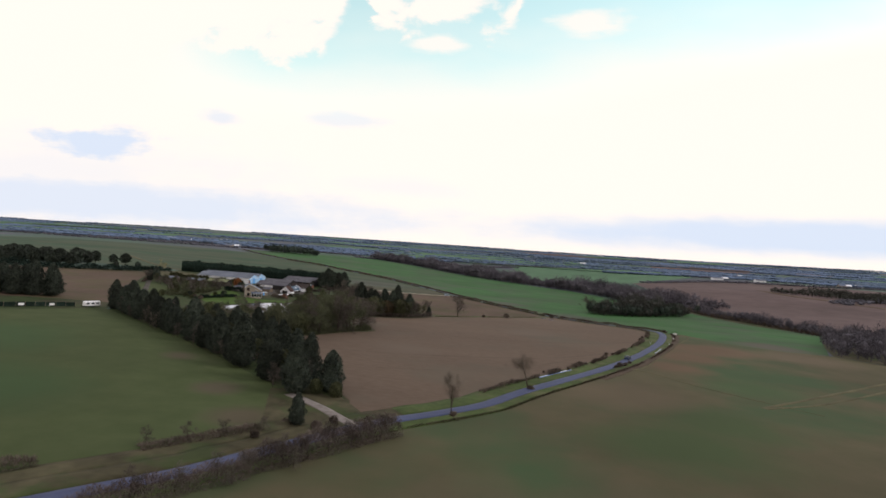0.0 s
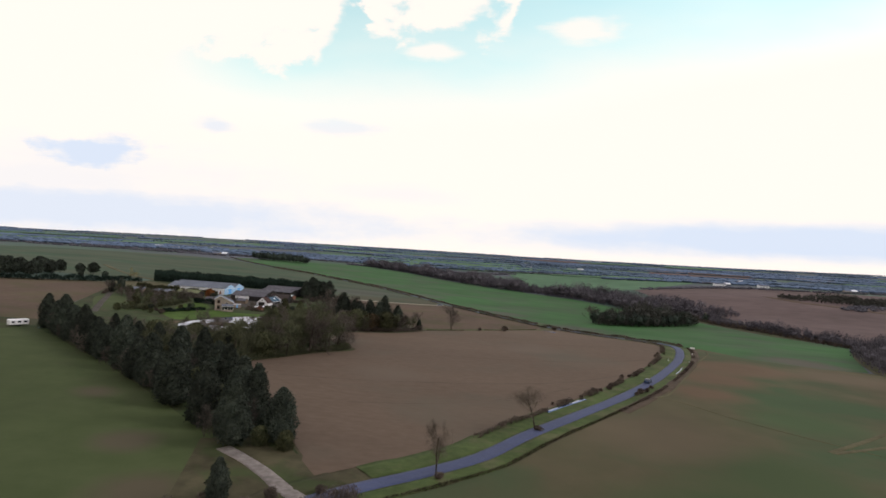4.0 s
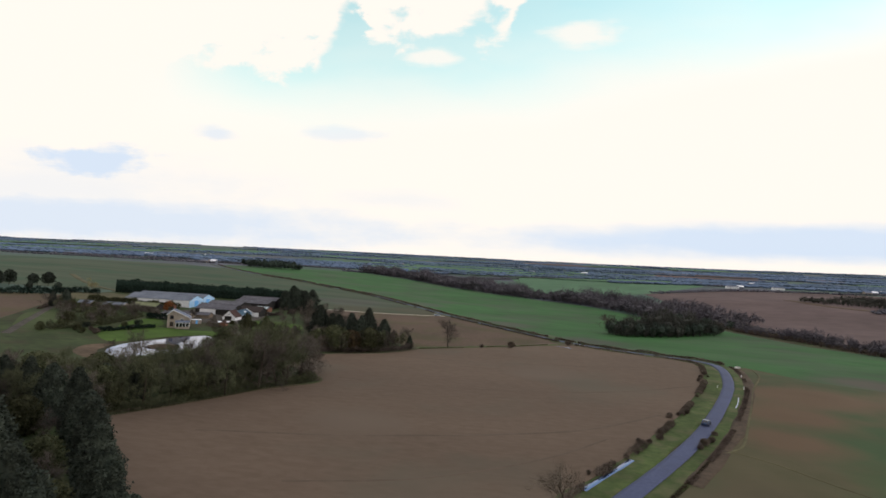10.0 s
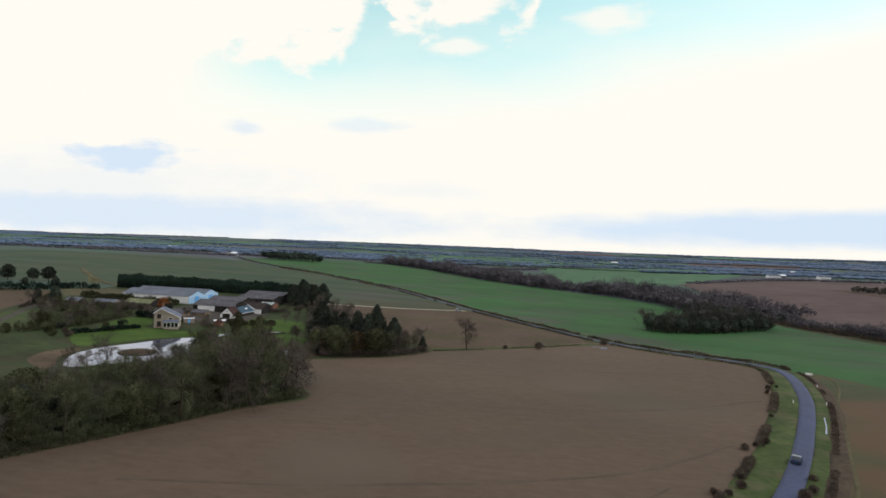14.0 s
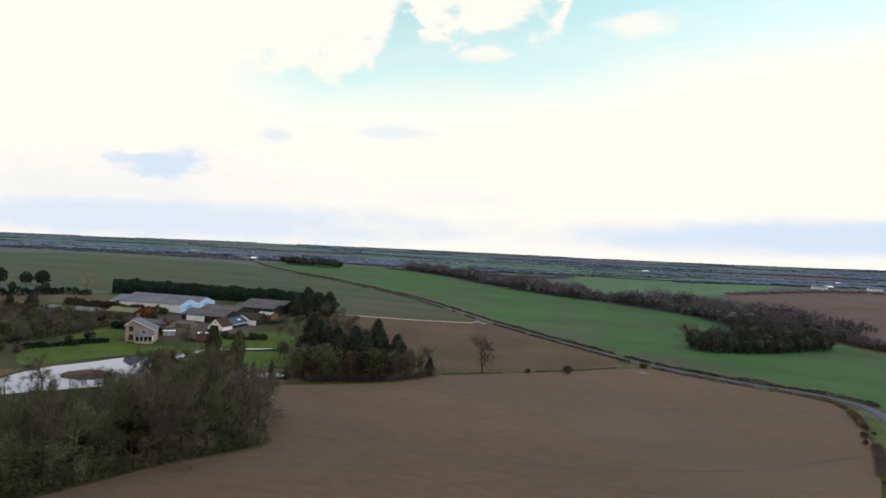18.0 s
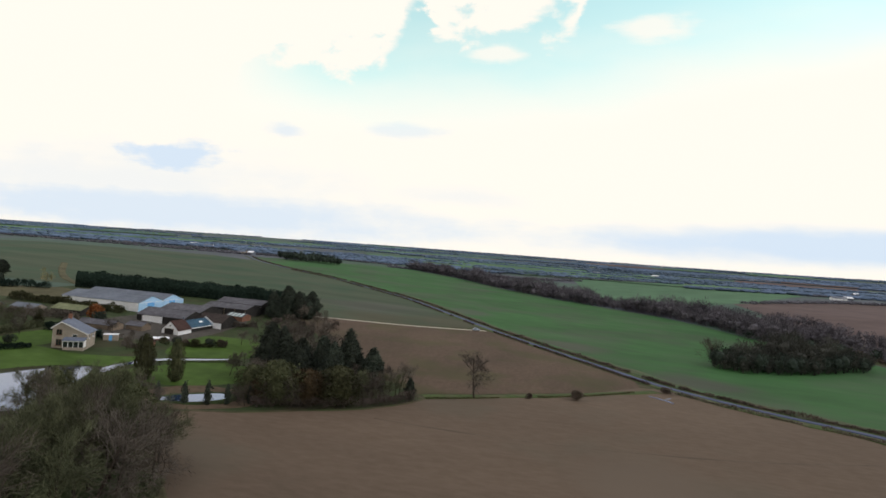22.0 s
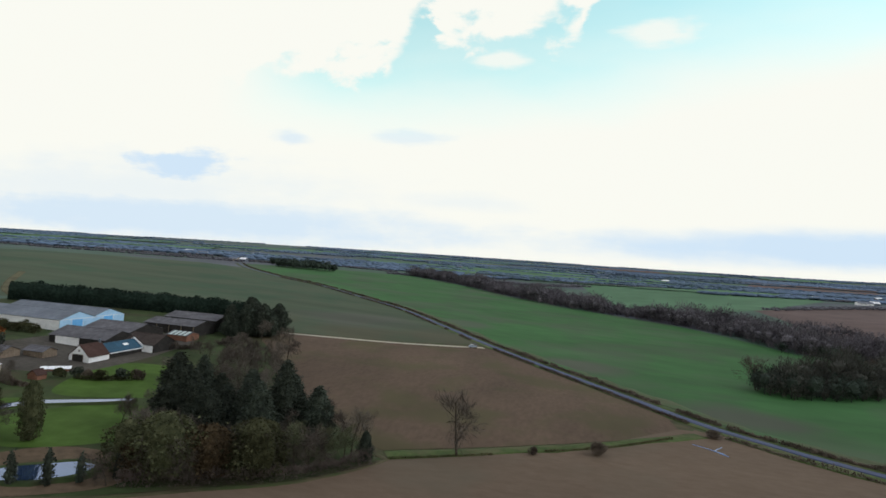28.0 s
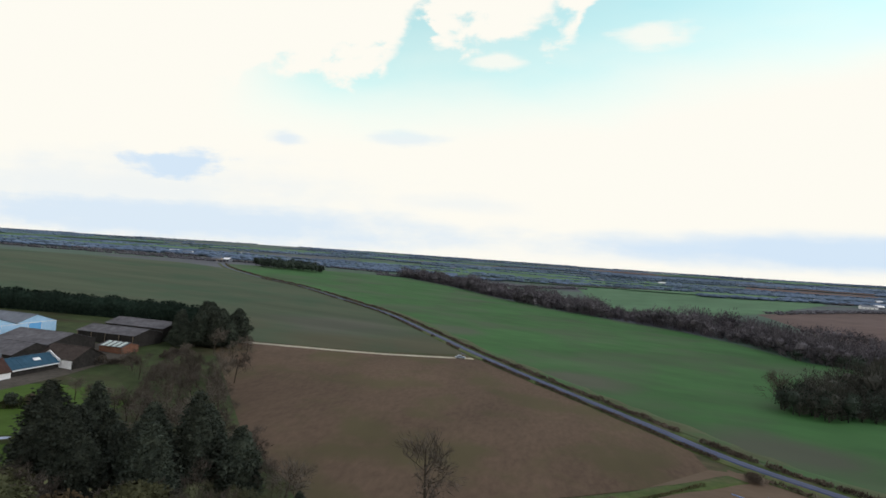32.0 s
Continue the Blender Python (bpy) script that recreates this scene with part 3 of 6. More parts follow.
patch("far_ploughed_field", [(242, 1022), (232, 836), (252, 700), (247, 560), (262, 450), (340, 425), (640, 420), (900, 760), (820, 1000), (600, 1120), (420, 1130)], SOIL_FAR, 0.15,
      "distant reddish brown ploughed field", "field")
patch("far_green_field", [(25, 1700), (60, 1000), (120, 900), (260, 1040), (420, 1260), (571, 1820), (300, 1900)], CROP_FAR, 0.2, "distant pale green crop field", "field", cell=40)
# far fields between the belts of wood
field_rng = random.Random(40)
for k in range(34):
    depth = 1500 + 2100 * (k / 34) ** 1.2
    bearing = radians(field_rng.uniform(-50, 44))
    wide, deep, skew = field_rng.uniform(120, 330), field_rng.uniform(60, 160) * depth / 1500, field_rng.uniform(-.3, .3)
    mid = Vector((depth * math.sin(bearing), depth * math.cos(bearing)))
    across, ahead = Vector((math.cos(bearing), -math.sin(bearing))), Vector((math.sin(bearing), math.cos(bearing)))
    corners = [mid + across * wide * (a + skew * b) + ahead * deep * b for a, b in ((-1, -1), (1, -1), (1, 1), (-1, 1))]
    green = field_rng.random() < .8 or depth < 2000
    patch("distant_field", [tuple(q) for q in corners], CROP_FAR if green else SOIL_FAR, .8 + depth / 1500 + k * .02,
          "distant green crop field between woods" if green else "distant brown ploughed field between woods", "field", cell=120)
patch("farm_ground", [(-92, 184), (-84, 200), (-72, 217), (-63, 237), (-53, 254), (-63, 269), (-77, 285), (-83, 298), (-71, 306), (-44, 327), (-34, 343), (-64, 373),
                      (-100, 421), (-128, 456), (-130, 474), (-160, 492), (-222, 480), (-268, 466), (-262, 420), (-246, 380), (-216, 322), (-190, 270), (-165, 240), (-152, 214), (-105, 181)],
      GRASS, 0.09, "rough grass and garden ground round the farmstead", "ground")

patch("field_margins", [(-60, 60), (-24, 100), (20, 160), (75, 250), (112, 335), (100, 378), (56, 415), (-20, 522), (-60, 520), (-140, 492), (-120, 430), (-60, 362), (-92, 300), (-60, 262), (-80, 214), (-112, 190), (-60, 138), (-48, 112)], GRASS_ROUGH, .03, "rough grass margins between the fields", "ground")
patch("corner_ground", [(-154, 216), (-170, 178), (-220, 200), (-222, 240), (-195, 250), (-166, 239)], GRASS, .085, "rough grass at the field corner", "ground")
patch("wood_floor", [(204, 373), (173, 303), (187, 282.5), (272, 278), (334, 330), (302, 424), (250, 436), (238, 428)], GRASS_ROUGH, .12, "dead leaves and rough grass under the bare wood", "ground")
patch("row_floor", [(-33, 137.5), (-37, 143.5), (-47, 154.5), (-59, 168.5), (-73, 184.5), (-85, 199), (-93, 184), (-106, 180), (-76, 157.5), (-51, 137)], GRASS, .085, "rough grass and leaf litter under the shelter row", "ground")

# ---------------------------------------------------------------- road, tracks, verges
strip("roadside_bank", between(beside(road_line, -10.0), (-160, -55), (-34, 122)), 6.0, GRASS_ROUGH, .13, "rough brownish grass bank beside the lane", "bank", .45, seed=21)
patch("drive_bank", [(-53, 139), (-46, 143), (-36, 141), (-26, 127), (-22, 122), (-32, 112), (-42, 106), (-46, 118)], GRASS_ROUGH, .125, "rough grass round the driveway mouth", "bank")
verge_l, verge_r = beside(road_line, -5.1), beside(road_line, 3.8)
strip("verge", between(verge_l, (-155, -58), (-18, 124)), 5.4, GRASS_ROUGH, 0.15, "dull winter grass verge along the lane", "verge", 0.5, seed=12)
strip("verge", between(verge_l, (-16, 126), (46, 400)), 6.6, VERGE, 0.15, "lush uneven grass verge along the lane", "verge", 0.35, seed=2)
strip("verge", between(verge_r, (-145, -62), (104, 345)), 4.2, VERGE, 0.15, "lush uneven grass verge along the lane", "verge", 0.35, seed=5)
strip("verge", between(beside(road_line, -3.7), (46, 400), (-450, 958)), 3.8, VERGE, .15, "narrow grass verge along the lane", "verge", .35, seed=51)
strip("verge", between(beside(road_line, 3.6), (104, 345), (-450, 958)), 3.6, VERGE, .15, "narrow grass verge along the lane", "verge", .35, seed=52)
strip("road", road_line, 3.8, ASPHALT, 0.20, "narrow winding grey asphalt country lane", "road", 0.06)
strip("field_bank", curve_through([(-36, 345), (-33, 343), (-44, 326), (-58, 315), (-71, 305), (-81, 299), (-77, 285), (-62, 268), (-52, 254), (-63, 236), (-72, 216), (-83, 195), (-92, 182)], 3), 1.6, GRASS_ROUGH, .14, "rough grass bank between the ploughed field and the farm", "bank", .4, seed=41)
patch("field_gateway", [(10, 368), (18, 381), (34, 400), (48, 402), (58, 390), (44, 384), (30, 380)], SOIL, .135, "trampled bare earth gateway between two fields", "gateway")
for k, line in enumerate(([(-60, 196), (-20, 206), (20, 222), (48, 246)], [(-48, 262), (-5, 262), (38, 272), (72, 292)], [(-40, 318), (0, 316), (45, 322), (84, 336)], [(-34, 176), (-10, 184), (12, 200), (28, 218)])):
    strip("plough_mark", curve_through(line, 5), (1.3, .9, 1.1, .8)[k], SOIL_DAMP, .115, "faint damp plough mark across the bare field", "track", .9, depth=.02, seed=60 + k)
strip("farm_track", curve_through([(-36, 512), (-75, 490), (-126, 471.5), (-136, 466)]), 3.2, CHALK, 0.19, "pale chalk farm track between two fields", "track", 0.2)
strip("driveway", curve_through([(-25, 118), (-30, 122), (-35, 127), (-41, 132), (-47, 136)], 2.0), 2.9, DRIVE, 0.19, "short pale gravel driveway off the lane", "track", 0.2)
strip("ditch_verge", curve_through([(39, 396), (16, 376), (3, 366.5), (-12, 358), (-34, 345.5)]), 4.6, VERGE, 0.16, "grassy ditch bank between two brown fields", "verge", 0.4, seed=9)
strip("yard_drive", curve_through([(-178, 276), (-200, 312), (-232, 366), (-240, 384)]), 3.0, GRAVEL, 0.17, "gravel drive leading up to the farm", "track", 0.2)

# ---------------------------------------------------------------- plants
def tube(points, radii, sides):
    """A closed-up tapering tube along points."""
    verts, faces = [], []
    for k, (p, r) in enumerate(zip(points, radii)):
        d = (points[min(k + 1, len(points) - 1)] - points[max(k - 1, 0)]).normalized()
        a = d.orthogonal().normalized()
        b = d.cross(a)
        for s in range(sides):
            t = 2 * math.pi * s / sides
            verts.append(p + (a * math.cos(t) + b * math.sin(t)) * r)
    for k in range(len(points) - 1):
        for s in range(sides):
            u = (s + 1) % sides
            faces.append((k * sides + s, k * sides + u, (k + 1) * sides + u, (k + 1) * sides + s))
    return verts, faces


def joined(pieces):
    verts, faces = [], []
    for v, f in pieces:
        n = len(verts)
        verts += list(v)
        faces += [tuple(i + n for i in face) for face in f]
    return verts, faces


def sprays(centres, outward, size, rng, droop=0.0, long=1.6, broad=0.5):
    """Leaf sprays: small bent four-cornered blades, turned roughly along outward."""
    n = len(centres)
    out = outward + rng.normal(0, 0.55, (n, 3))
    out /= np.linalg.norm(out, axis=1)[:, None] + 1e-9
    side = np.cross(out, rng.normal(0, 1, (n, 3)))
    side /= np.linalg.norm(side, axis=1)[:, None] + 1e-9
    s = (size * rng.uniform(0.6, 1.4, n))[:, None]
    tip = centres + out * s * long * 0.6
    tip[:, 2] -= droop * s[:, 0]
    root = centres - out * s * long * 0.4
    verts = np.stack([root, centres + side * s * broad, tip, centres - side * s * broad], 1).reshape(-1, 3)
    return verts, np.arange(4 * n).reshape(-1, 4)


def lumps(v, rng_seed, amount, freq):
    return amount * noise.noise((v[0] * freq + rng_seed * 3.1, v[1] * freq, v[2] * freq))


def crown_mesh(name, mat, height, profile, n, size, seed, lump=0.28, core=0.72, droop=0.2, lean=0.35, wild=0.16):
    """A dense evergreen crown: a lumpy dark inside and sprays of foliage over it. profile: pairs of height and radius."""
    rng = np.random.default_rng(seed)
    hs, rs = [p[0] for p in profile], [p[1] for p in profile]
    rows, cols = 12, 12
    verts, faces = [], []
    for j in range(rows):
        h = hs[0] + (hs[-1] - hs[0]) * j / (rows - 1)
        r = np.interp(h, hs, rs) * core
        for i in range(cols):
            a = 2 * math.pi * i / cols
            q = (math.cos(a) * r, math.sin(a) * r, h)
            k = 1 + lumps((q[0] + 2 * math.cos(a), q[1] + 2 * math.sin(a), h), seed, 0.45, 0.45)
            verts.append((q[0] * k, q[1] * k, h))
    for j in range(rows - 1):
        faces += [(j * cols + i, j * cols + (i + 1) % cols, (j + 1) * cols + (i + 1) % cols, (j + 1) * cols + i) for i in range(cols)]
    # foliage, thickest where the crown is widest
    h = rng.uniform(hs[0], hs[-1], 6 * n)
    r = np.interp(h, hs, rs)
    keep = rng.uniform(0, max(rs), 6 * n) < r + 0.12 * max(rs)
    h, r = h[keep][:n], r[keep][:n]
    a = rng.uniform(0, 2 * math.pi, len(h))
    bulge = np.array([1 + lump * 1.6 * noise.noise((math.cos(t) * 1.7 + seed * 1.7, math.sin(t) * 1.7, y * 0.42)) +
                      lump * noise.noise((math.cos(t) * 4 + seed, math.sin(t) * 4, y * 1.1)) for t, y in zip(a, h)])
    reach = r * bulge * rng.uniform(0.74, 1.0, len(h)) + rng.exponential(wild, len(h))
    c = np.stack([np.cos(a) * reach, np.sin(a) * reach, h], 1)
    outward = np.stack([np.cos(a), np.sin(a), np.full(len(h), lean)], 1)
    v, f = sprays(c, outward, size, rng, droop)
    verts, faces = joined([(verts, faces), (v.tolist(), f.tolist())])
    return mesh_of(name, verts, faces, mat)


def bare_tree_meshes(height, seed, spread=0.36, limbs=9, twig_mat=None, fine=1.0, low=0.22, twigs=1100, spray=.34, thin=.095):
    """Trunk and leafless crown of a winter tree."""
    rng = random.Random(seed)
    trunk, crown, tips_at = [], [], []

    def grow(start, direction, length, radius, level):
        pts, d, p = [start], direction.normalized(), start
        segs = 3 if level < 2 else 2 if level == 2 else 1
        for _ in range(segs):
            wob = Vector((rng.gauss(0, 1), rng.gauss(0, 1), rng.gauss(0, 1))) * (0.10 + 0.08 * level)
            d = (d + wob + Vector((0, 0, 0.10))).normalized()
            p = p + d * length / segs
            pts.append(p)
        end = radius * 0.45
        rad = [radius + (end - radius) * k / segs for k in range(segs + 1)]
        if level == 4:
            tips_at.append(p)
            return
        (trunk if level == 0 else crown).append(tube(pts, rad, 7 if level == 0 else 4 if level == 1 else 3))
        if level >= 4:
            return
        count = (limbs, 5, 4, int(4 * fine))[level]
        for k in range(count):
            t = rng.uniform(low if level == 0 else 0.2, 1.0)
            f = t * segs
            i = min(int(f), segs - 1)
            q = pts[i].lerp(pts[i + 1], f - i)
            out = Vector((rng.gauss(0, 1), rng.gauss(0, 1), rng.gauss(0.1, 0.6))).normalized()
            along = (pts[i + 1] - pts[i]).normalized()
            side = (out - along * out.dot(along)).normalized()
            grow(q, along * rng.uniform(0.35, 0.9) + side * (0.55 + spread), length * rng.uniform(0.42, 0.66) * (1.15 - 0.45 * t), max(radius * 0.42, 0.018), level + 1)

    grow(Vector((0, 0, -0.2)), Vector((rng.gauss(0, 0.05), rng.gauss(0, 0.05), 1)), height * 0.80, height * 0.020, 0)
    v, f = joined(trunk)
    a = mesh_of("trunk", v, f, BARK)
    v, f = joined(crown)
    # fine twigs fanning from the outer branches
    nrng = np.random.default_rng(seed)
    ends = np.array([tuple(q) for q in tips_at])
    mid = ends.mean(0)
    pick = ends[nrng.integers(0, len(ends), twigs)] + nrng.normal(0, height * .03, (twigs, 3))
    tv, tf = sprays(pick, (pick - mid) / height * 3 + (0, 0, .4), spray * height / 10, nrng, long=3.4, broad=thin)
    v, f = joined([(v, f), (tv.tolist(), tf.tolist())])
    return a, mesh_of("crown", v, f, twig_mat or TWIG)


def trunk_mesh(height, radius):
    v, f = tube([Vector((0, 0, -0.3)), Vector((0.05, 0, height * .4)), Vector((0, 0.05, height))], [radius * 1.25, radius, radius * .4], 7)
    return mesh_of("trunk", v, f, BARK)


def bush_mesh(name, mat, rx, ry, h, n, size, seed, lean=0.5, broad=.5):
    """A rounded bush: several overlapping mounds of sprays, gaps between them."""
    rng = np.random.default_rng(seed)
    heads = [(rng.uniform(-.45, .45) * rx, rng.uniform(-.45, .45) * ry, rng.uniform(.35, .62) * h, rng.uniform(.42, .62)) for _ in range(7)]
    pts, outs = [], []
    for k in range(n):
        x, y, z, s = heads[k % len(heads)]
        d = rng.normal(0, 1, 3)
        d /= np.linalg.norm(d)
        reach = rng.uniform(0.55, 1.0) ** 0.5
        q = np.array([x, y, z]) + d * reach * s * np.array([rx, ry, h * 0.72])
        q[2] = abs(q[2]) + 0.05
        pts.append(q)
        outs.append(d + (0, 0, lean))
    v, f = sprays(np.array(pts), np.array(outs), size, rng, broad=broad)
    return mesh_of(name, v.tolist(), f.tolist(), mat)


class Kind:
    """One kind of plant, built in a few shapes; each call stands a copy somewhere."""

    def __init__(self, name, label, category, shapes):
        self.name, self.label, self.category, self.shapes, self.first, self.count = name, label, category, shapes, {}, 0

    def stand(self, x, y, scale=1.0, turn=None, shape=None, label="", group="", wide=1.0, sink=0.0):
        k = (self.count if shape is None else shape) % len(self.shapes)
        turn = (self.count * 137.5) % 360 if turn is None else turn
        self.count += 1
        m = pose(x, y, ground_z(x, y) - sink, 0, 0, turn) @ Matrix.Diagonal((scale * wide, scale * wide, scale, 1))
        if k not in self.first:
            ob = thing(self.name, Matrix.Identity(4), self.label, self.category)
            for nm, me, lab in self.shapes[k]:
                part_mesh(nm, me, ob, lab)
            self.first[k] = ob
            ob.matrix_world = m
            made = ob
        else:
            made = copy_thing(self.first[k], Matrix.Identity(4))
            made.matrix_basis = m
        return tagged(made, label, group=group)


def conifer_shape(seed, h, r, n=1500, mat=None, size=0.62, full=0.0):
    prof = [(h * .03, r * .55), (h * .12, r * .92), (h * .3, r), (h * .55, r * (.82 + .1 * full)), (h * .78, r * (.5 + .2 * full)), (h * .92, r * (.24 + .2 * full)), (h, r * .05)]
    return [("trunk", trunk_mesh(h * .8, 0.25), ""), ("crown", crown_mesh("crown", mat or CONIFER, h, prof, n, size, seed), "")]


def round_shape(seed, h, r, n=1400, mat=None, size=0.55, foot=0.12):
    prof = [(h * foot, r * .45), (h * (foot + .12), r * .85), (h * .45, r), (h * .7, r * .9), (h * .88, r * .6), (h, r * .12)]
    return [("trunk", trunk_mesh(h * .7, 0.22), ""), ("crown", crown_mesh("crown", mat or IVY, h, prof, n, size, seed, lump=.38, core=.66, wild=.25), "")]


def bare_shape(seed, h, mat=None, **kw):
    a, b = bare_tree_meshes(h, seed, twig_mat=mat, **kw)
    return [("trunk", a, ""), ("crown", b, "")]


cypress_row = Kind("leyland_cypress", "tall dense dark green cypress in the shelter row", "tree", [conifer_shape(s, h, r, 5600, size=.31, full=.35) for s, h, r in ((1, 15, 3.9), (2, 13.5, 4.1), (3, 15.5, 3.7), (4, 12.5, 4.2))])
spire = Kind("spire_conifer", "tall pointed dark conifer in the farm copse", "tree", [conifer_shape(s, h, r, 5500, size=.27) for s, h, r in ((11, 16, 3.0), (12, 15, 3.3), (13, 13, 3.0))])
pine = Kind("dark_pine", "dark round-headed pine on a bare trunk", "tree", [round_shape(s, 12, 4.0, 700, CONIFER, .9, .2) for s in (21, 22)])
oak = Kind("bare_tree", "leafless grey-brown winter tree", "tree", [bare_shape(s, h, limbs=8, fine=.75) for s, h in ((31, 12), (32, 11), (33, 12.5))])
scrub_tree = Kind("scrub_tree", "bushy leafless tree with greenish brown twigs", "tree", [bare_shape(s, h, TWIG_GREEN, spread=.5, limbs=9, low=.06, twigs=3400, fine=.75, spray=.24, thin=.085) for s, h in ((41, 8.5), (42, 9), (43, 8))])
brown_tree = Kind("brown_winter_tree", "rounded leafless brown tree with dense twigs", "tree", [bare_shape(s, h, TWIG, spread=.55, limbs=9, low=.05, twigs=2600, fine=.75, spray=.25, thin=.085) for s, h in ((45, 9), (46, 8))])
ivy_tree = Kind("ivy_tree", "rounded olive green ivy-covered tree", "tree", [round_shape(s, h, r, 3600, size=.24, foot=.03) for s, h, r in ((51, 8.5, 3.6), (52, 8, 3.3), (53, 7, 2.5))])
slim_cypress = Kind("slim_cypress", "small narrow dark cypress beside the reed pond", "tree", [
    [("trunk", trunk_mesh(3, .08), ""), ("crown", crown_mesh("crown", CONIFER, 3.8, [(.15, .35), (.6, .62), (1.8, .66), (3, .42), (3.8, .05)], 420, .24, 61, core=.8), "")]])
shrub = Kind("garden_shrub", "clipped rounded dark garden shrub", "shrub", [[("crown", bush_mesh("crown", m, 1.5, 1.4, 2.2, 900, .2, s), "")] for s, m in ((71, IVY), (72, CONIFER), (73, HEDGE_BROWN))])
thorn = Kind("thorn_bush", "bushy brown leafless thorn", "shrub", [[("crown", bush_mesh("crown", HEDGE_BROWN, 1.8, 1.6, 2.4, 1500, .42, s, broad=.08), "")] for s in (81, 82, 83)])
rust_tree = Kind("copper_tree", "rust-coloured tree keeping its dead leaves", "tree", [round_shape(91, 7, 2.6, 900, RUST_LEAF, .45)])
dull_tree = Kind("russet_bush", "large dull russet brown winter bush", "shrub", [round_shape(92, 7, 2.8, 2600, DULL_LEAF, .26, .03)])

rnd = random.Random(5)


def scatter(kind, points, lo, hi, jitter=0.0, **kw):
    for x, y in points:
        kind.stand(x + rnd.uniform(-jitter, jitter), y + rnd.uniform(-jitter, jitter), rnd.uniform(lo, hi), **kw)


def inside(p, outline):
    x, y, odd = p[0], p[1], False
    for (x0, y0), (x1, y1) in zip(outline, outline[1:] + outline[:1]):
        if (y0 > y) != (y1 > y) and x < x0 + (y - y0) * (x1 - x0) / (y1 - y0):
            odd = not odd
    return odd


def filled(outline, gap, seed):
    """Points over an area, at least gap apart."""
    rng, out = random.Random(seed), []
    lo, hi = (tuple(f(p[k] for p in outline) for k in (0, 1)) for f in (min, max))
    for _ in range(6000):
        q = (rng.uniform(lo[0], hi[0]), rng.uniform(lo[1], hi[1]))
        if inside(q, outline) and all((q[0] - p[0]) ** 2 + (q[1] - p[1]) ** 2 > gap * gap for p in out):
            out.append(q)
    return out


def hedge(line, height, width, mat, size, seed, label, per=26, name="hedge", gaps=0.0, category="hedge", solid=False, broad=.2):
    """A hedge along a line, on the ground: masses of twiggy sprays round a rough core."""
    rng = np.random.default_rng(seed)
    total = sum((b - a).length for a, b in zip(line, line[1:]))
    n = int(total * per)
    t = rng.uniform(0, len(line) - 1.001, n)
    i = t.astype(int)
    xy = np.array([tuple(q) for q in line])
    p = xy[i] + (xy[i + 1] - xy[i]) * (t - i)[:, None]
    d = xy[i + 1] - xy[i]
    d /= np.linalg.norm(d, axis=1)[:, None]
    side = np.stack([d[:, 1], -d[:, 0]], 1)
    tall = np.array([1 + (0.16 if solid else 0.75) * noise.noise((x * .12 + seed, y * .12, 0)) + (0.10 if solid else 0.5) * noise.noise((x * .5, y * .5, seed)) for x, y in p])
    tall = np.maximum(tall, .25)
    open_ = np.array([noise.noise((x * .07, y * .07, seed + 20.5)) for x, y in p])
    a = rng.uniform(0, math.pi, n)
    reach = rng.uniform(.55, 1.0, n)
    off = np.cos(a) * width / 2 * reach * (0.75 + 0.25 * tall)
    z = np.abs(np.sin(a)) * height * tall * reach
    c = np.c_[p + side * off[:, None], z]
    keep = open_ > gaps - 1.0 if gaps else np.ones(n, bool)
    c, a, side = c[keep], a[keep], side[keep]
    base = heights(c[:, :2])
    c[:, 2] += base
    out = np.c_[side * np.cos(a)[:, None], np.abs(np.sin(a)) + .3]
    v, f = sprays(c, out, size * (1.5 if broad < .3 else 1), rng, broad=broad)
    verts, faces = v.tolist(), f.tolist()
    if solid:
        core_v, core_f = [], []
        fine = line
        for k, q in enumerate(fine):
            dd = (fine[min(k + 1, len(fine) - 1)] - fine[max(k - 1, 0)]).normalized()
            s = Vector((dd.y, -dd.x))
            g = ground_z(q.x, q.y)
            hgt = height * .9 * (1 + 0.16 * noise.noise((q.x * .12 + seed, q.y * .12, 0)))
            for o, h in ((-.4, -.3), (-.38, hgt * .7), (-.2, hgt), (.2, hgt), (.38, hgt * .7), (.4, -.3)):
                core_v.append((q.x + s.x * o * width, q.y + s.y * o * width, g + h))
        for k in range(len(fine) - 1):
            core_f += [(k * 6 + j, k * 6 + j + 1, k * 6 + j + 7, k * 6 + j + 6) for j in range(5)]
        core_f += [tuple(range(6)), tuple(range(len(core_v) - 6, len(core_v)))]
        verts, faces = joined([(core_v, core_f), (verts, faces)])
    ob = new(name, mesh_of(name, verts, faces, mat))
    return tagged(ob, label, category, kind="stuff")


# shelter row: two ranks of cypresses, with brown winter trees between and before them
front_rank = curve_through([(-46.5, 137.5), (-57, 146), (-68, 156), (-81, 167), (-106, 185), (-152, 219)], 7.9)
rear_rank = [(-38.6, 142.5), (-46.5, 149), (-53.5, 157.5), (-61, 166), (-68, 174.5), (-76, 182), (-86, 188), (-97, 195), (-109, 203), (-122, 211)]
for k, q in enumerate(front_rank):
    cypress_row.stand(q.x + rnd.uniform(-.7, .7), q.y + rnd.uniform(-.7, .7), rnd.uniform(.76, 1.0), wide=.84 if k < 2 else .96, group="shelter row")
for k, (x, y) in enumerate(rear_rank):
    cypress_row.stand(x, y, rnd.uniform(.86, 1.0) if k < 7 else rnd.uniform(.6, .75), wide=.84, group="shelter row")
for k, (a, b) in enumerate(zip(front_rank, front_rank[1:])):
    q = a.lerp(b, .5)
    if k % 3 != 1:
        brown_tree.stand(q.x - 1.2, q.y - 1.6, rnd.uniform(.55, .8), wide=.8, group="shelter row")
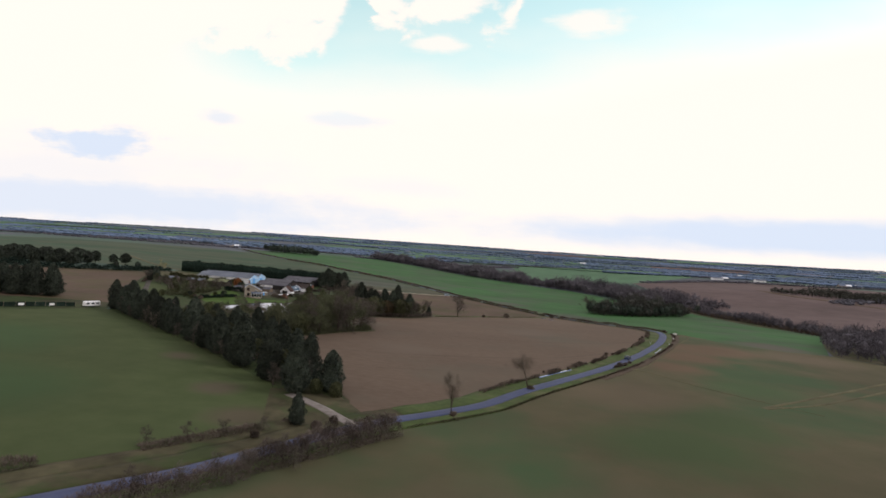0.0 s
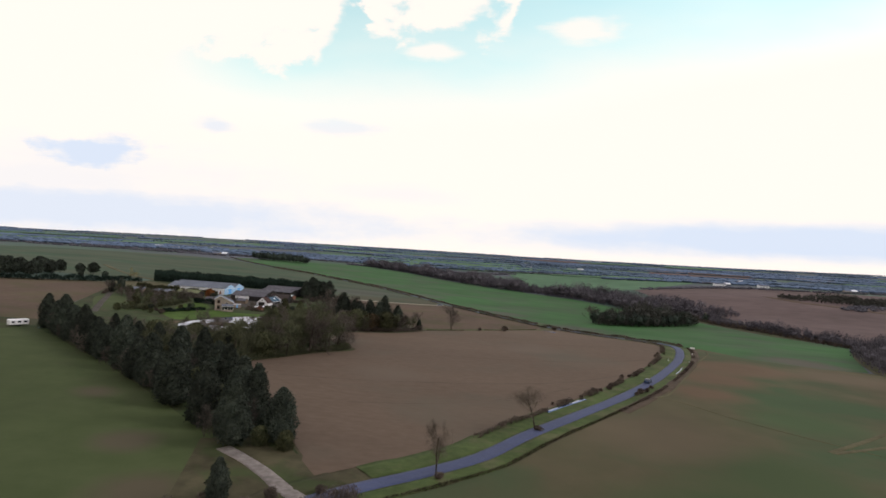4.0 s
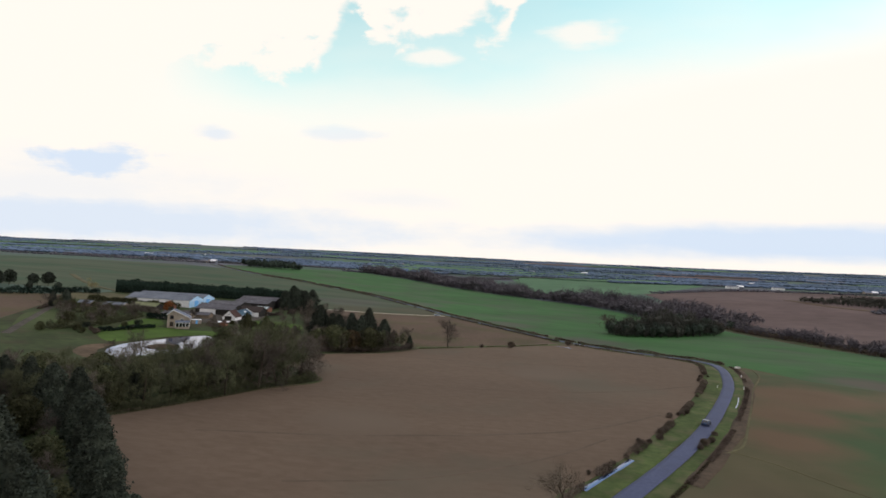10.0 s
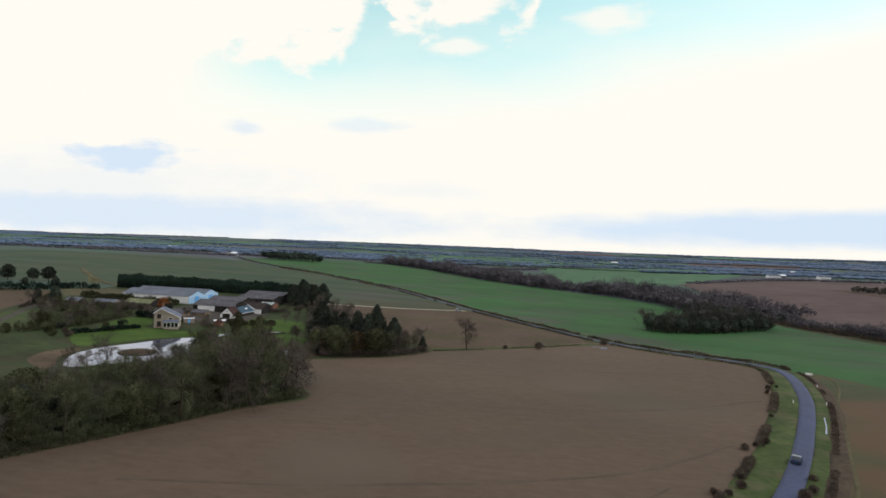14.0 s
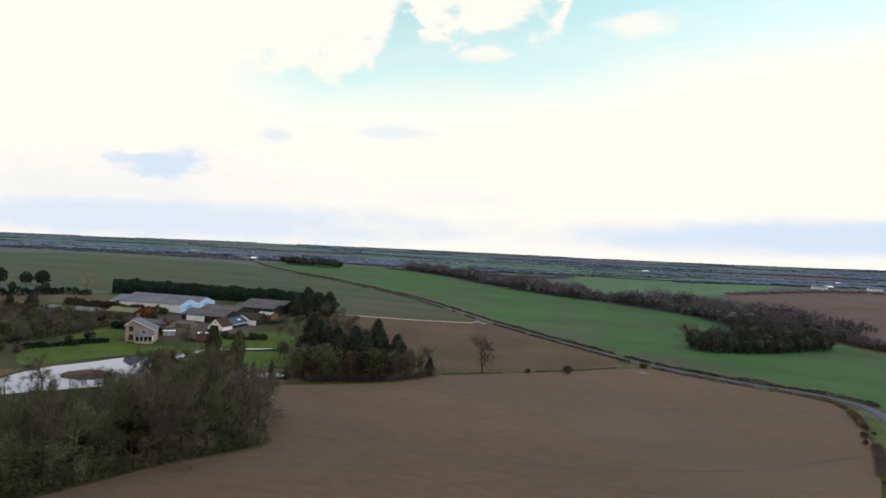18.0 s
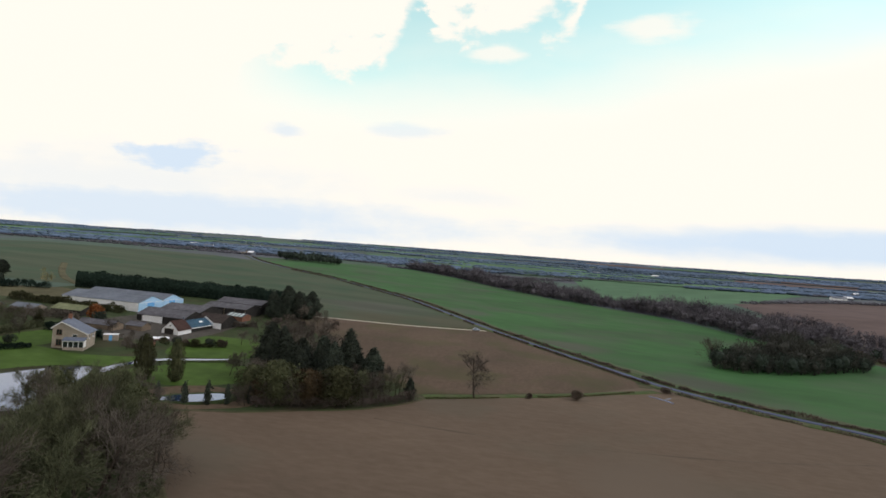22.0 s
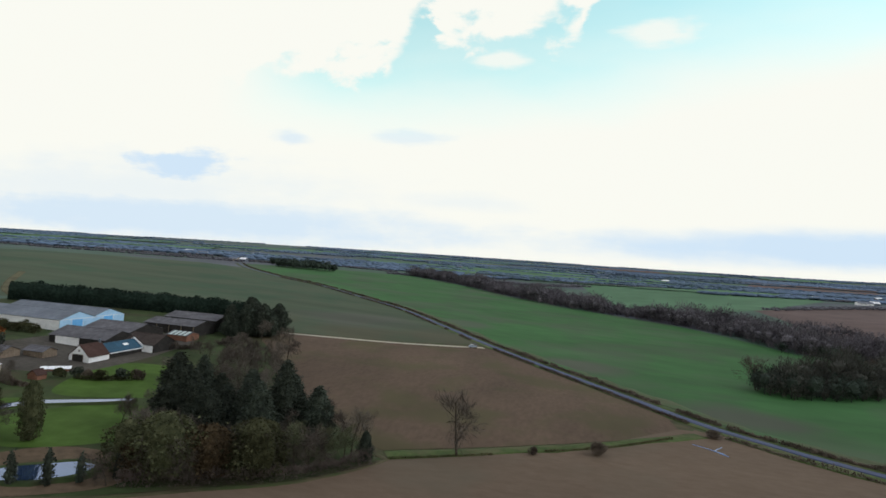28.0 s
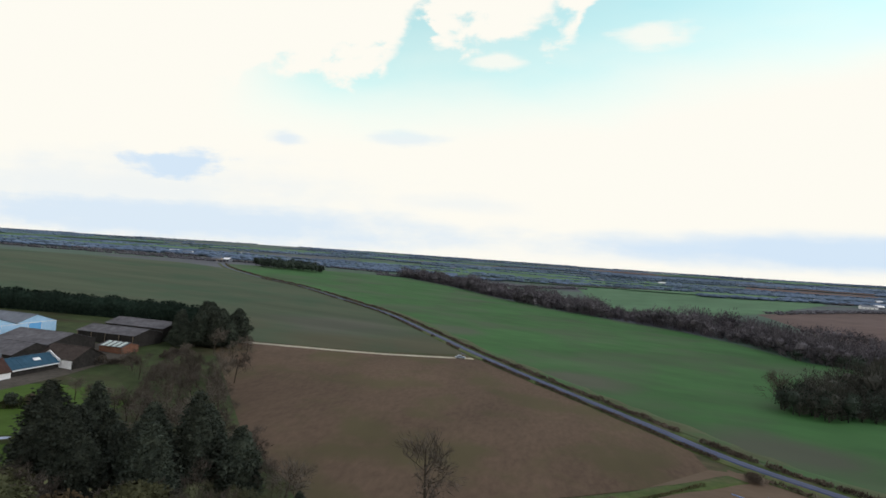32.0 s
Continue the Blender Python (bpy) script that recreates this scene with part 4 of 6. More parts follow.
for k, ((x0, y0), (x1, y1)) in enumerate(zip(rear_rank, rear_rank[1:])):
    (ivy_tree if k % 2 else brown_tree).stand((x0 + x1) / 2 - 4.5, (y0 + y1) / 2 - 4, rnd.uniform(.8, 1.05), group="shelter row")
for x, y in ((-36, 138.5), (-41.5, 139.5)):
    ivy_tree.stand(x, y, .55, shape=2, group="shelter row")
cypress_row.stand(-37.5, 115, .50, wide=.78, shape=1, label="small dark cypress beside the driveway")

# scrub wood between the row and the pond
scrub = [(-92, 186), (-80, 202), (-70, 222), (-61, 239), (-54, 254), (-60, 270), (-80, 272), (-94, 262), (-96, 240), (-108, 214), (-112, 200)]
for k, (x, y) in enumerate(filled(scrub, 4.2, 3)):
    (brown_tree if k % 4 == 0 else scrub_tree).stand(x, y, rnd.uniform(1.05, 1.4) * (1.25 if y > 234 and x > -78 else 1.0 if x > -80 else .78), group="scrub wood")
for x, y in ((-104, 205), (-98, 218), (-88, 205)):
    ivy_tree.stand(x, y, rnd.uniform(1.1, 1.3), group="scrub wood")
scatter(ivy_tree, ((-74, 217.5), (-83, 201), (-90, 222), (-76, 236), (-84, 246), (-70, 240)), .75, 1.1, group="scrub wood")
cypress_row.stand(-82, 209.5, .62, wide=.85, label="dark cypress among the scrub wood")
cypress_row.stand(-90, 209, .68, wide=.9, label="dark cypress among the scrub wood")
cypress_row.stand(-104, 196, .7, wide=.9, label="dark cypress among the scrub wood")

behind = [(-67, 268), (-72, 279), (-84, 289), (-96, 291), (-99, 277), (-84, 268)]
for k, (x, y) in enumerate(filled(behind, 4.6, 33)):
    (ivy_tree if k % 4 == 1 else brown_tree if k % 4 == 3 else scrub_tree).stand(x, y, rnd.uniform(1.25, 1.5), wide=.85, group="scrub wood")
hedge(curve_through([(-95, 183), (-83.5, 197), (-73.5, 217), (-65, 237), (-56, 253), (-60, 264)], 2), 2.0, 5.5, TWIG_GREEN, .22, 61, "dense brambles and undergrowth at the wood's edge", name="undergrowth", category="undergrowth", per=420, broad=.14)

# farm copse beside the back field
scatter(spire, ((-60, 352), (-57, 349), (-79, 344), (-76, 339), (-72, 335), (-69, 333), (-82, 350), (-65, 345), (-51, 345), (-63, 338), (-58, 336), (-70, 341)), .82, 1.05, 1.0, wide=1.2, group="farm copse")
spire.stand(-57.5, 345, 1.08, shape=0, wide=1.25, group="farm copse")
spire.stand(-79, 338, 1.08, shape=0, wide=1.5, group="farm copse")
ivy_tree.stand(-66, 318, 1.3, shape=0, wide=1.12, group="farm copse")
ivy_tree.stand(-52.5, 325.5, 1.28, shape=1, wide=1.15, group="farm copse")
dull_tree.stand(-59.5, 321.5, 1.3, wide=1.1, group="farm copse")
dull_tree.stand(-70, 316, .9, group="farm copse")
scatter(ivy_tree, ((-73, 318), (-72, 325)), 1.0, 1.2, .6, group="farm copse")
scatter(brown_tree, ((-62.5, 317.5), (-61, 320), (-49, 329), (-45, 331), (-42, 334), (-51, 331), (-65, 320), (-58, 327)), .55, .85, .6, group="farm copse")
cypress_row.stand(-37, 340.5, .46, wide=.8, group="farm copse")
scatter(scrub_tree, ((-47, 331), (-44, 335), (-41, 338), (-49, 336), (-55, 331)), .7, 1.0, .6, group="farm copse")
hedge(curve_through([(-70, 312), (-60, 317.5), (-50, 324), (-42, 332), (-35.5, 341)], 2), 2.2, 3.4, THICKET, .2, 62, "dark brambles along the foot of the copse", name="undergrowth", category="undergrowth", per=240, broad=.14)
copse = [(-72, 308), (-46, 328), (-38, 343), (-66, 370), (-100, 415), (-112, 412), (-96, 372), (-84, 340)]
for k, (x, y) in enumerate(filled(copse, 5.0, 8)):
    (oak if k % 3 else brown_tree).stand(x, y, rnd.uniform(.58, .80), group="farm copse")

for k, (x, y) in enumerate(((-114, 401), (-108, 438), (-97, 392), (-122, 408), (-92, 413), (-104, 425), (-112, 418), (-118, 428), (-100, 404), (-110, 450), (-120, 445), (-116, 456), (-105, 412))):
    (brown_tree if k % 2 else oak).stand(x, y, rnd.uniform(.6, .85), group="farm copse")

# dark evergreens at the end of the tall hedge
scatter(cypress_row, ((-128, 462), (-131, 468), (-135, 473), (-126, 470), (-138, 466), (-122, 458), (-133, 459), (-141, 476), (-139, 451), (-135, 447), (-130, 451), (-126, 455)), .8, 1.05, 1.2, wide=1.12, group="hedge end trees")

# lone tree and roadside plants
oak.stand(-20, 351, 1.2, 40, 0, "lone leafless tree on the ditch bank", wide=1.0)
thorn.stand(10, 364.5, 1.3, label="rounded bare thorn bush on the ditch bank")
thorn.stand(-4, 358.5, .75, label="small dark bush on the ditch bank")
thorn.stand(42, 395, .95, wide=1.5, label="reddish brown bush at the field corner")
road_tree = Kind("roadside_tree", "slender leafless tan-brown tree on the roadside verge", "tree", [bare_shape(s, h, TWIG_TAN, spread=-.12, limbs=11, low=.2, twigs=3400, fine=.75, spray=.22, thin=.055) for s, h in ((48, 10), (49, 9.5))])
road_tree.stand(-6.8, 133.5, .92, wide=.8)
road_tree.stand(13, 168, 1.0, wide=1.1)
thorn.stand(-6.3, 133, .55, label="dark bramble at the foot of a roadside tree")
thorn.stand(14, 167.5, .5, wide=1.5, label="dark bramble at the foot of a roadside tree")
hedge(between(beside(road_line, 5.8), (-14, 122), (50, 212)), .35, .9, DITCH, .2, 16, "dark ditch edge of dead grass beside the lane", per=60, broad=.12, name="ditch_edge", category="ditch")
hedge(curve_through([(30, 388), (16, 374), (3, 364.5), (-12, 355.5), (-33, 343.5)], 2), .45, 1.2, GRASS_DRY, .2, 63, "pale dead tussocks along the ditch", name="tussocks", category="grass", per=60, gaps=.85, broad=.14)
# tree line and corner conifers on the rising ground
for x, y in filled([(-440, 290), (-390, 318), (-335, 362), (-306, 394), (-316, 424), (-345, 446), (-430, 400)], 9.5, 31):
    pine.stand(x, y, rnd.uniform(.78, 1.02), group="far pine line")
for x, y, k in ((-331, 443, .9), (-322, 453, .72), (-314, 457, .85), (-296, 420, .45), (-286, 432, .5)):
    pine.stand(x, y, k, group="far pine line")
scatter(cypress_row, ((-206, 219), (-201, 223.5), (-196, 228), (-191, 232.5), (-198, 219.5), (-203, 231), (-210, 226), (-193.5, 224), (-189, 228.5), (-212, 216)), .8, 1.0, .5, wide=1.0, group="corner conifers")
cypress_row.stand(-152.5, 223.5, .42, shape=3)
willow = Kind("golden_willow", "pale golden leafless willow", "tree", [bare_shape(47, 9, WILLOW, spread=.3, limbs=8, low=.1, twigs=900, fine=.75)])
willow.stand(-276, 451, 1.0)


hedge(curve_through([(-264, 459), (-219, 476), (-165, 490), (-146, 484), (-134, 470)], 4), 9.2, 5.0, YEW, .5, 1, "tall clipped blackish green shelter hedge behind the barns", per=300, solid=True, broad=.5)
strip("bramble_bank", between(beside(road_line, 6.6), (36, 192), (110, 345)), 3.6, MUD, .17, "bare brown earth bank beside the lane", "bank", .4, seed=31)
strip("crop_margin", between(beside(road_line, 9.5), (104, 368), (-130, 668)), 8.0, CROP_EDGE, .17, "thin yellowing crop along the lane hedge", "field", .7, depth=.05, seed=36)
strip("field_path", curve_through([(50, 213), (58, 219), (68, 239), (83, 271), (93, 293), (108, 322), (114, 342)]), .8, GRASS_DRY, .16, "pale wheel path round the field edge", "track", .4, seed=32)
strip("field_path", curve_through([(52, 218), (61, 209.5), (68, 197), (79, 184), (95, 168)]), .45, GRASS_DRY, .16, "pale wheel path into the field", "track", .5, seed=33)
hedge(between(beside(road_line, 5.9), (36, 192), (110, 345)), .42, 1.6, HEDGE_BROWN, .2, 2, "low gappy brown winter hedge along the lane", per=60, gaps=0.92)
for x, y, k in ((50, 219, .75), (52.5, 222, .6), (56, 229, .5), (48, 216, .5)):
    thorn.stand(x, y, k, wide=1.1, group="roadside thorns")
hedge(between(beside(road_line, 4.6), (103, 350), (-440, 955)), 1.2, 1.8, HEDGE_BROWN, .36, 3, "long dark brown hedge along the far side of the lane", per=52, gaps=0.42)
bush_line = between(beside(road_line, -8.0), (14, 190), (90, 335))
for k, q in enumerate(bush_line):
    if noise.noise((q.x * .05, q.y * .05, 3.3)) > .0:
        for _ in range(1):
            thorn.stand(q.x + rnd.gauss(0, .8), q.y + rnd.gauss(0, 1.2), rnd.uniform(.3, .62), wide=rnd.uniform(.8, 1.3), group="roadside thorns")
hedge(bush_line, 1.3, 2.4, HEDGE_BROWN, .2, 4, "low brown bramble along the field edge", per=190, gaps=.85, broad=.12)
hedge(between(beside(road_line, -7.4), (93, 345), (48, 398)), .9, 1.3, HEDGE_BROWN, .32, 5, "low gappy brown roadside hedge", per=34, gaps=0.70)
hedge(between(beside(road_line, -4.4), (36, 410), (-34, 512)), .9, 1.5, HEDGE_BROWN, .3, 6, "low brown roadside hedge", per=48, gaps=0.50)
hedge(between(beside(road_line, -4.6), (-48, 530), (-300, 806)), .9, 1.4, HEDGE_BROWN, .4, 7, "low brown roadside hedge", per=22, gaps=0.60)
hedge(between(beside(road_line, -7.4), (-2, 156), (30, 208)), .9, 1.6, HEDGE_BROWN, .3, 8, "low brown roadside scrub", per=36, gaps=0.80)
hedge(curve_through([(-96, 48), (-80, 66), (-70, 77), (-61, 88)], 2), 1.6, 3.4, HEDGE_BROWN, .3, 9, "low brown bramble between the lane and the pasture", per=150, gaps=.75, broad=.1, name="bramble", category="bramble")
hedge(curve_through([(-57, 92), (-51, 100), (-44, 109), (-38, 117)], 2), .9, 3.6, HEDGE_BROWN, .3, 15, "low brown bramble between the lane and the pasture", per=120, gaps=.7, broad=.1, name="bramble", category="bramble")
hedge(curve_through([(-52, 66), (-44, 78), (-36, 88)], 2), 2.6, 4.6, THICKET, .24, 14, "grey-brown winter thicket beside the lane", per=380, gaps=.7, broad=.09)
hedge(curve_through([(-42, 82), (-35, 92), (-28, 102), (-21, 112), (-17, 117)], 2), 3.6, 5.6, THICKET, .24, 10, "thick grey-brown winter thicket beside the lane", per=620, gaps=.75, broad=.09)
for x, y in ((-47, 75), (-43, 79), (-39, 85), (-35.5, 89), (-32, 94), (-29, 98), (-26.5, 102), (-24, 106), (-21.5, 110), (-19, 113), (-30, 93), (-36, 84)):
    brown_tree.stand(x + rnd.uniform(-.5, .5), y, rnd.uniform(.42, .62), label="low bare brown thicket tree beside the lane")
for x, y in ((-52, 99), (-47, 104), (-42, 109), (-57, 94)):
    brown_tree.stand(x, y, rnd.uniform(.3, .4), label="low bare brown thicket tree beside the lane")
scatter(thorn, ((-33, 114), (-42, 104), (-30, 118), (-24, 122)), .6, .8, .5)
hedge(curve_through([(-430, 272), (-380, 309), (-335, 345), (-300, 375), (-279, 405), (-273, 430), (-262, 440)], 4), 3.6, 7.0, YEW, .6, 13, "dark undergrowth along the pine line", per=60)


def tree_mass(name, points, height, mat, seed, label, per=90, size=1.6, category="wood", wide=.46):
    """A distant wood as one mass of many small tree crowns, each a trunk and a ragged head of twigs or leaves."""
    rng = np.random.default_rng(seed)
    pts = np.array(points, float)
    n = len(pts)
    z = heights(pts)
    h = height * rng.uniform(.75, 1.15, n)
    d = rng.normal(0, 1, (n, per, 3))
    d /= np.linalg.norm(d, axis=2)[..., None]
    reach = rng.uniform(.3, 1, (n, per, 1)) ** .5
    centre = np.stack([pts[:, 0], pts[:, 1], z + h * (.56 if per >= 40 else .30)], 1)[:, None]
    radii = np.stack([h * wide, h * wide, h * (.46 if per >= 40 else .40)], 1)[:, None]
    c = (centre + d * reach * radii * rng.uniform(.85, 1.15, (n, 1, 1))).reshape(-1, 3)
    v, f = sprays(c, (d + (0, 0, .5)).reshape(-1, 3), size, rng)
    verts, faces = v.tolist(), f.tolist()
    # a rough solid heart in every crown
    ico = bmesh.new()
    bmesh.ops.create_icosphere(ico, subdivisions=1, radius=1.0)
    iv, jf = np.array([tuple(q.co) for q in ico.verts]), np.array([[q.index for q in fa.verts] for fa in ico.faces])
    ico.free()
    heart = iv[None] * rng.uniform(.5, .95, (n, len(iv), 1)) * radii * .85 + centre
    hf = (jf[None] + (np.arange(n) * len(iv))[:, None, None]).reshape(-1, 3)
    verts, faces = joined([(verts, faces), (heart.reshape(-1, 3).tolist(), hf.tolist())])
    if per >= 40:
        stems = [tube([Vector((x, y, g - .5)), Vector((x, y, g + k * .6))], [.3, .15], 3) for (x, y), g, k in zip(pts, z, h)]
        verts, faces = joined([(verts, faces), joined(stems)])
    ob = new(name, mesh_of(name, verts, faces, mat))
    if per < 40:
        for poly in ob.data.polygons:
            poly.use_smooth = True
    return tagged(ob, label, category, kind="stuff")


def bare_mass(name, points, height, mat, seed, label, per=110, thin=.15, category="wood", vary=.3):
    """A distant leafless wood: every tree a short stem and a fan of fine branches rising from it."""
    rng = np.random.default_rng(seed)
    pts = np.array(points, float)
    n = len(pts)
    g = heights(pts)
    h = height * rng.uniform(1 - vary, 1 + vary * .6, n) * np.array([1 + .55 * noise.noise((x * .022, y * .022, seed)) for x, y in pts])
    # branch ends fill a rounded crown
    way = rng.normal(0, 1, (n, per, 3))
    way /= np.linalg.norm(way, axis=2)[..., None]
    size = np.stack([h * .36, h * .36, h * .46], 1)[:, None] * rng.uniform(.75, 1.25, (n, 1, 1))
    middle = np.stack([pts[:, 0], pts[:, 1], g + h * .50], 1)[:, None]
    tip = middle + way * size * rng.uniform(.35, 1.0, (n, per, 1)) ** .6
    tip[..., 2] = np.maximum(tip[..., 2], g[:, None] + .4)
    dirn = way + (0, 0, .7) + rng.normal(0, .35, (n, per, 3))
    dirn /= np.linalg.norm(dirn, axis=2)[..., None]
    foot = tip - dirn * (h[:, None] * rng.uniform(.10, .22, (n, per)))[..., None]
    foot[..., 2] = np.maximum(foot[..., 2], g[:, None])
    side = np.cross(dirn, rng.normal(0, 1, dirn.shape))
    side *= (thin * rng.uniform(.6, 1.6, (n, per)) / (np.linalg.norm(side, axis=2) + 1e-6))[..., None]
    mid = foot + (tip - foot) * .6
    verts = np.stack([foot, mid + side, tip, mid - side], 2).reshape(-1, 3).tolist()
    faces = np.arange(4 * n * per).reshape(-1, 4).tolist()
    stems = [tube([Vector((x, y, z - .5)), Vector((x, y, z + k * .7))], [.28, .1], 3) for (x, y), z, k in zip(pts, g, h)]
    ico = bmesh.new()
    bmesh.ops.create_icosphere(ico, subdivisions=1, radius=1.0)
    iv, jf = np.array([tuple(q.co) for q in ico.verts]), np.array([[q.index for q in fa.verts] for fa in ico.faces])
    ico.free()
    heart = middle + (iv[None] * (1, 1, .8) - (0, 0, .2)) * size * rng.uniform(.25, .5, (n, len(iv), 1))
    hf = (jf[None] + (np.arange(n) * len(iv))[:, None, None]).reshape(-1, 3)
    verts, faces = joined([(verts, faces), joined(stems), (heart.reshape(-1, 3).tolist(), hf.tolist())])
    ob = new(name, mesh_of(name, verts, faces, mat))
    return tagged(ob, label, category, kind="stuff")


def along(line, width, gap, seed):
    """Points over a belt along a line."""
    rng, out = random.Random(seed), []
    path = curve_through(line, gap)
    for k in range(len(path) - 1):
        d = (path[k + 1] - path[k]).normalized()
        for _ in range(max(1, int(abs(width) / gap))):
            o = rng.uniform(0, width)
            out.append((path[k].x + d.y * o + rng.gauss(0, gap / 3), path[k].y - d.x * o + rng.gauss(0, gap / 3)))
    return out


# copse in the green field, and the wooded stream valley behind it
copse_outline = [(80, 494), (92, 480), (128, 500), (178, 543), (190, 570), (150, 560), (112, 540)]
bare_mass("field_copse", filled(copse_outline, 4.2, 2), 11, WOOD_MIXED, 3, "brown leafless copse standing in the green field", 230, .12, vary=.45)
bare_mass("field_copse_crowns", filled([(96, 497), (124, 503), (158, 535), (150, 552), (118, 535)], 6.0, 22), 17, WOOD_MIXED, 33, "taller bare trees in the middle of the field copse", 320, .12, vary=.35)
oak.stand(83.5, 497, 1.15, label="tall bare tree at the edge of the field copse")
tree_mass("field_copse_evergreens", filled([(80, 495), (90, 479), (128, 498), (172, 536), (150, 540), (112, 520)], 6.5, 12), 10, WOOD_DARK, 4, "dark evergreen trees in the field copse", 260, .5, wide=.36)
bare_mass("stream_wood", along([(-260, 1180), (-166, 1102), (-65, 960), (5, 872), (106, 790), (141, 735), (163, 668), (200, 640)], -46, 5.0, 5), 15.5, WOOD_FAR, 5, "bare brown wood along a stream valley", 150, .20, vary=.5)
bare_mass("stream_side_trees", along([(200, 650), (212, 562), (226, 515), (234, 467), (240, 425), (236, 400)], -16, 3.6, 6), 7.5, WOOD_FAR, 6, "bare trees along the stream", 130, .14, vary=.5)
bare_mass("stream_side_scrub", along([(196, 655), (209, 562), (222, 522), (230, 467), (236, 425), (225, 395)], -12, 2.4, 26), 3.4, HEDGE_BROWN, 36, "low brown scrub along the stream", 70, .12, category="scrub", vary=.5)
tree_mass("stream_evergreens", along([(150, 665), (185, 620), (205, 585)], -14, 9, 9), 9, WOOD_DARK, 8, "dark evergreen trees in the stream valley", 120, .8)
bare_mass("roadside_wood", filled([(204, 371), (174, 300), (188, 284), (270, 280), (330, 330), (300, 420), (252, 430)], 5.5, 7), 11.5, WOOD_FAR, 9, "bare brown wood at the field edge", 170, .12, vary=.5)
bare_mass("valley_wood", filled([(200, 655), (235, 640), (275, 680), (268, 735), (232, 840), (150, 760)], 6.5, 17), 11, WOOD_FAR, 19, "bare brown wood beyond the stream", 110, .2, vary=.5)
bare_mass("far_field_wood", filled([(396, 872), (412, 842), (445, 815), (470, 775), (520, 735), (640, 740), (700, 820), (600, 880), (480, 890)], 5, 27), 8, WOOD_MIXED, 29, "dark bare wood beyond a strip of stubble", 60, .4, vary=.3)
tree_mass("crossroads_trees", filled([(-420, 990), (-392, 965), (-330, 985), (-320, 1010), (-380, 1020)], 8, 4), 13, WOOD_DARK, 11, "dark evergreen clump beside the far lane", 110, 1.3)
far_rng = random.Random(12)
far_lines = [[(-480, 1010), (-700, 965), (-950, 950)], [(-390, 1075), (-600, 1050), (-900, 1080)], [(-300, 1180), (-180, 1240), (-60, 1300), (40, 1400)], [(-700, 1180), (-480, 1240), (-300, 1260)],
             [(260, 1045), (420, 1130), (600, 1110)], [(420, 760), (520, 820), (640, 880), (760, 900)], [(600, 1120), (820, 1180), (1000, 1250)],
             [(-200, 1500), (60, 1480), (300, 1560)], [(440, 1300), (600, 1500), (760, 1700)]]
far_points = [q for k, some in enumerate(far_lines) for q in along(some, 14 + 8 * (k % 3), 4.2, 30 + k)]
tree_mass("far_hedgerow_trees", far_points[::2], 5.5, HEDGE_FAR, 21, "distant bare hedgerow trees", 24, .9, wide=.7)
# belts of wood and hedge running on to the horizon
belts_bare, belts_dark = [], []
for k in range(170):
    depth = 1350 + 2800 * (far_rng.random() ** 1.1)
    turn = radians(far_rng.uniform(-58, 46))
    x, y = depth * math.sin(turn), depth * math.cos(turn)
    run, tilt = far_rng.uniform(90, 420), far_rng.gauss(0, .28) - turn
    line = [(x - run * math.cos(tilt), y - run * math.sin(tilt)), (x, y + far_rng.gauss(0, 15)), (x + run * math.cos(tilt), y + run * math.sin(tilt))]
    (belts_dark if far_rng.random() < .35 else belts_bare).extend(along(line, far_rng.choice((8, 8, 14, 30, 60)), 10, 100 + k))
for k in range(900):
    turn, depth = radians(-58 + 106 * k / 900), 4180 + far_rng.uniform(-60, 60)
    if noise.noise((k * .0165, 0, 9.1)) > -.28:
        belts_bare.append((depth * math.sin(turn), depth * math.cos(turn)))
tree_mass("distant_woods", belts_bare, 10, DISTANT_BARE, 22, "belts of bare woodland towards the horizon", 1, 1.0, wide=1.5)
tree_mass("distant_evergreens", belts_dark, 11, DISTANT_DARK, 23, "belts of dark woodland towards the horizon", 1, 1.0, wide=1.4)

# ---------------------------------------------------------------- farmstead: ground, water
def rounded(outline, step=2.0):
    ring = list(outline)
    line = curve_through(ring[-2:] + ring + ring[:2], step)
    i = min(range(len(line)), key=lambda k: (line[k] - Vector(ring[0])).length)
    j = min(range(i + 5, len(line)), key=lambda k: (line[k] - Vector(ring[0])).length)
    return [tuple(p) for p in line[i:j]]


pond_edge = rounded([(-118, 265), (-109, 275), (-102, 284), (-107, 294), (-112, 303), (-117, 313), (-123, 319), (-130, 311), (-134, 299), (-138, 289), (-137, 276), (-130, 264), (-124, 259)])


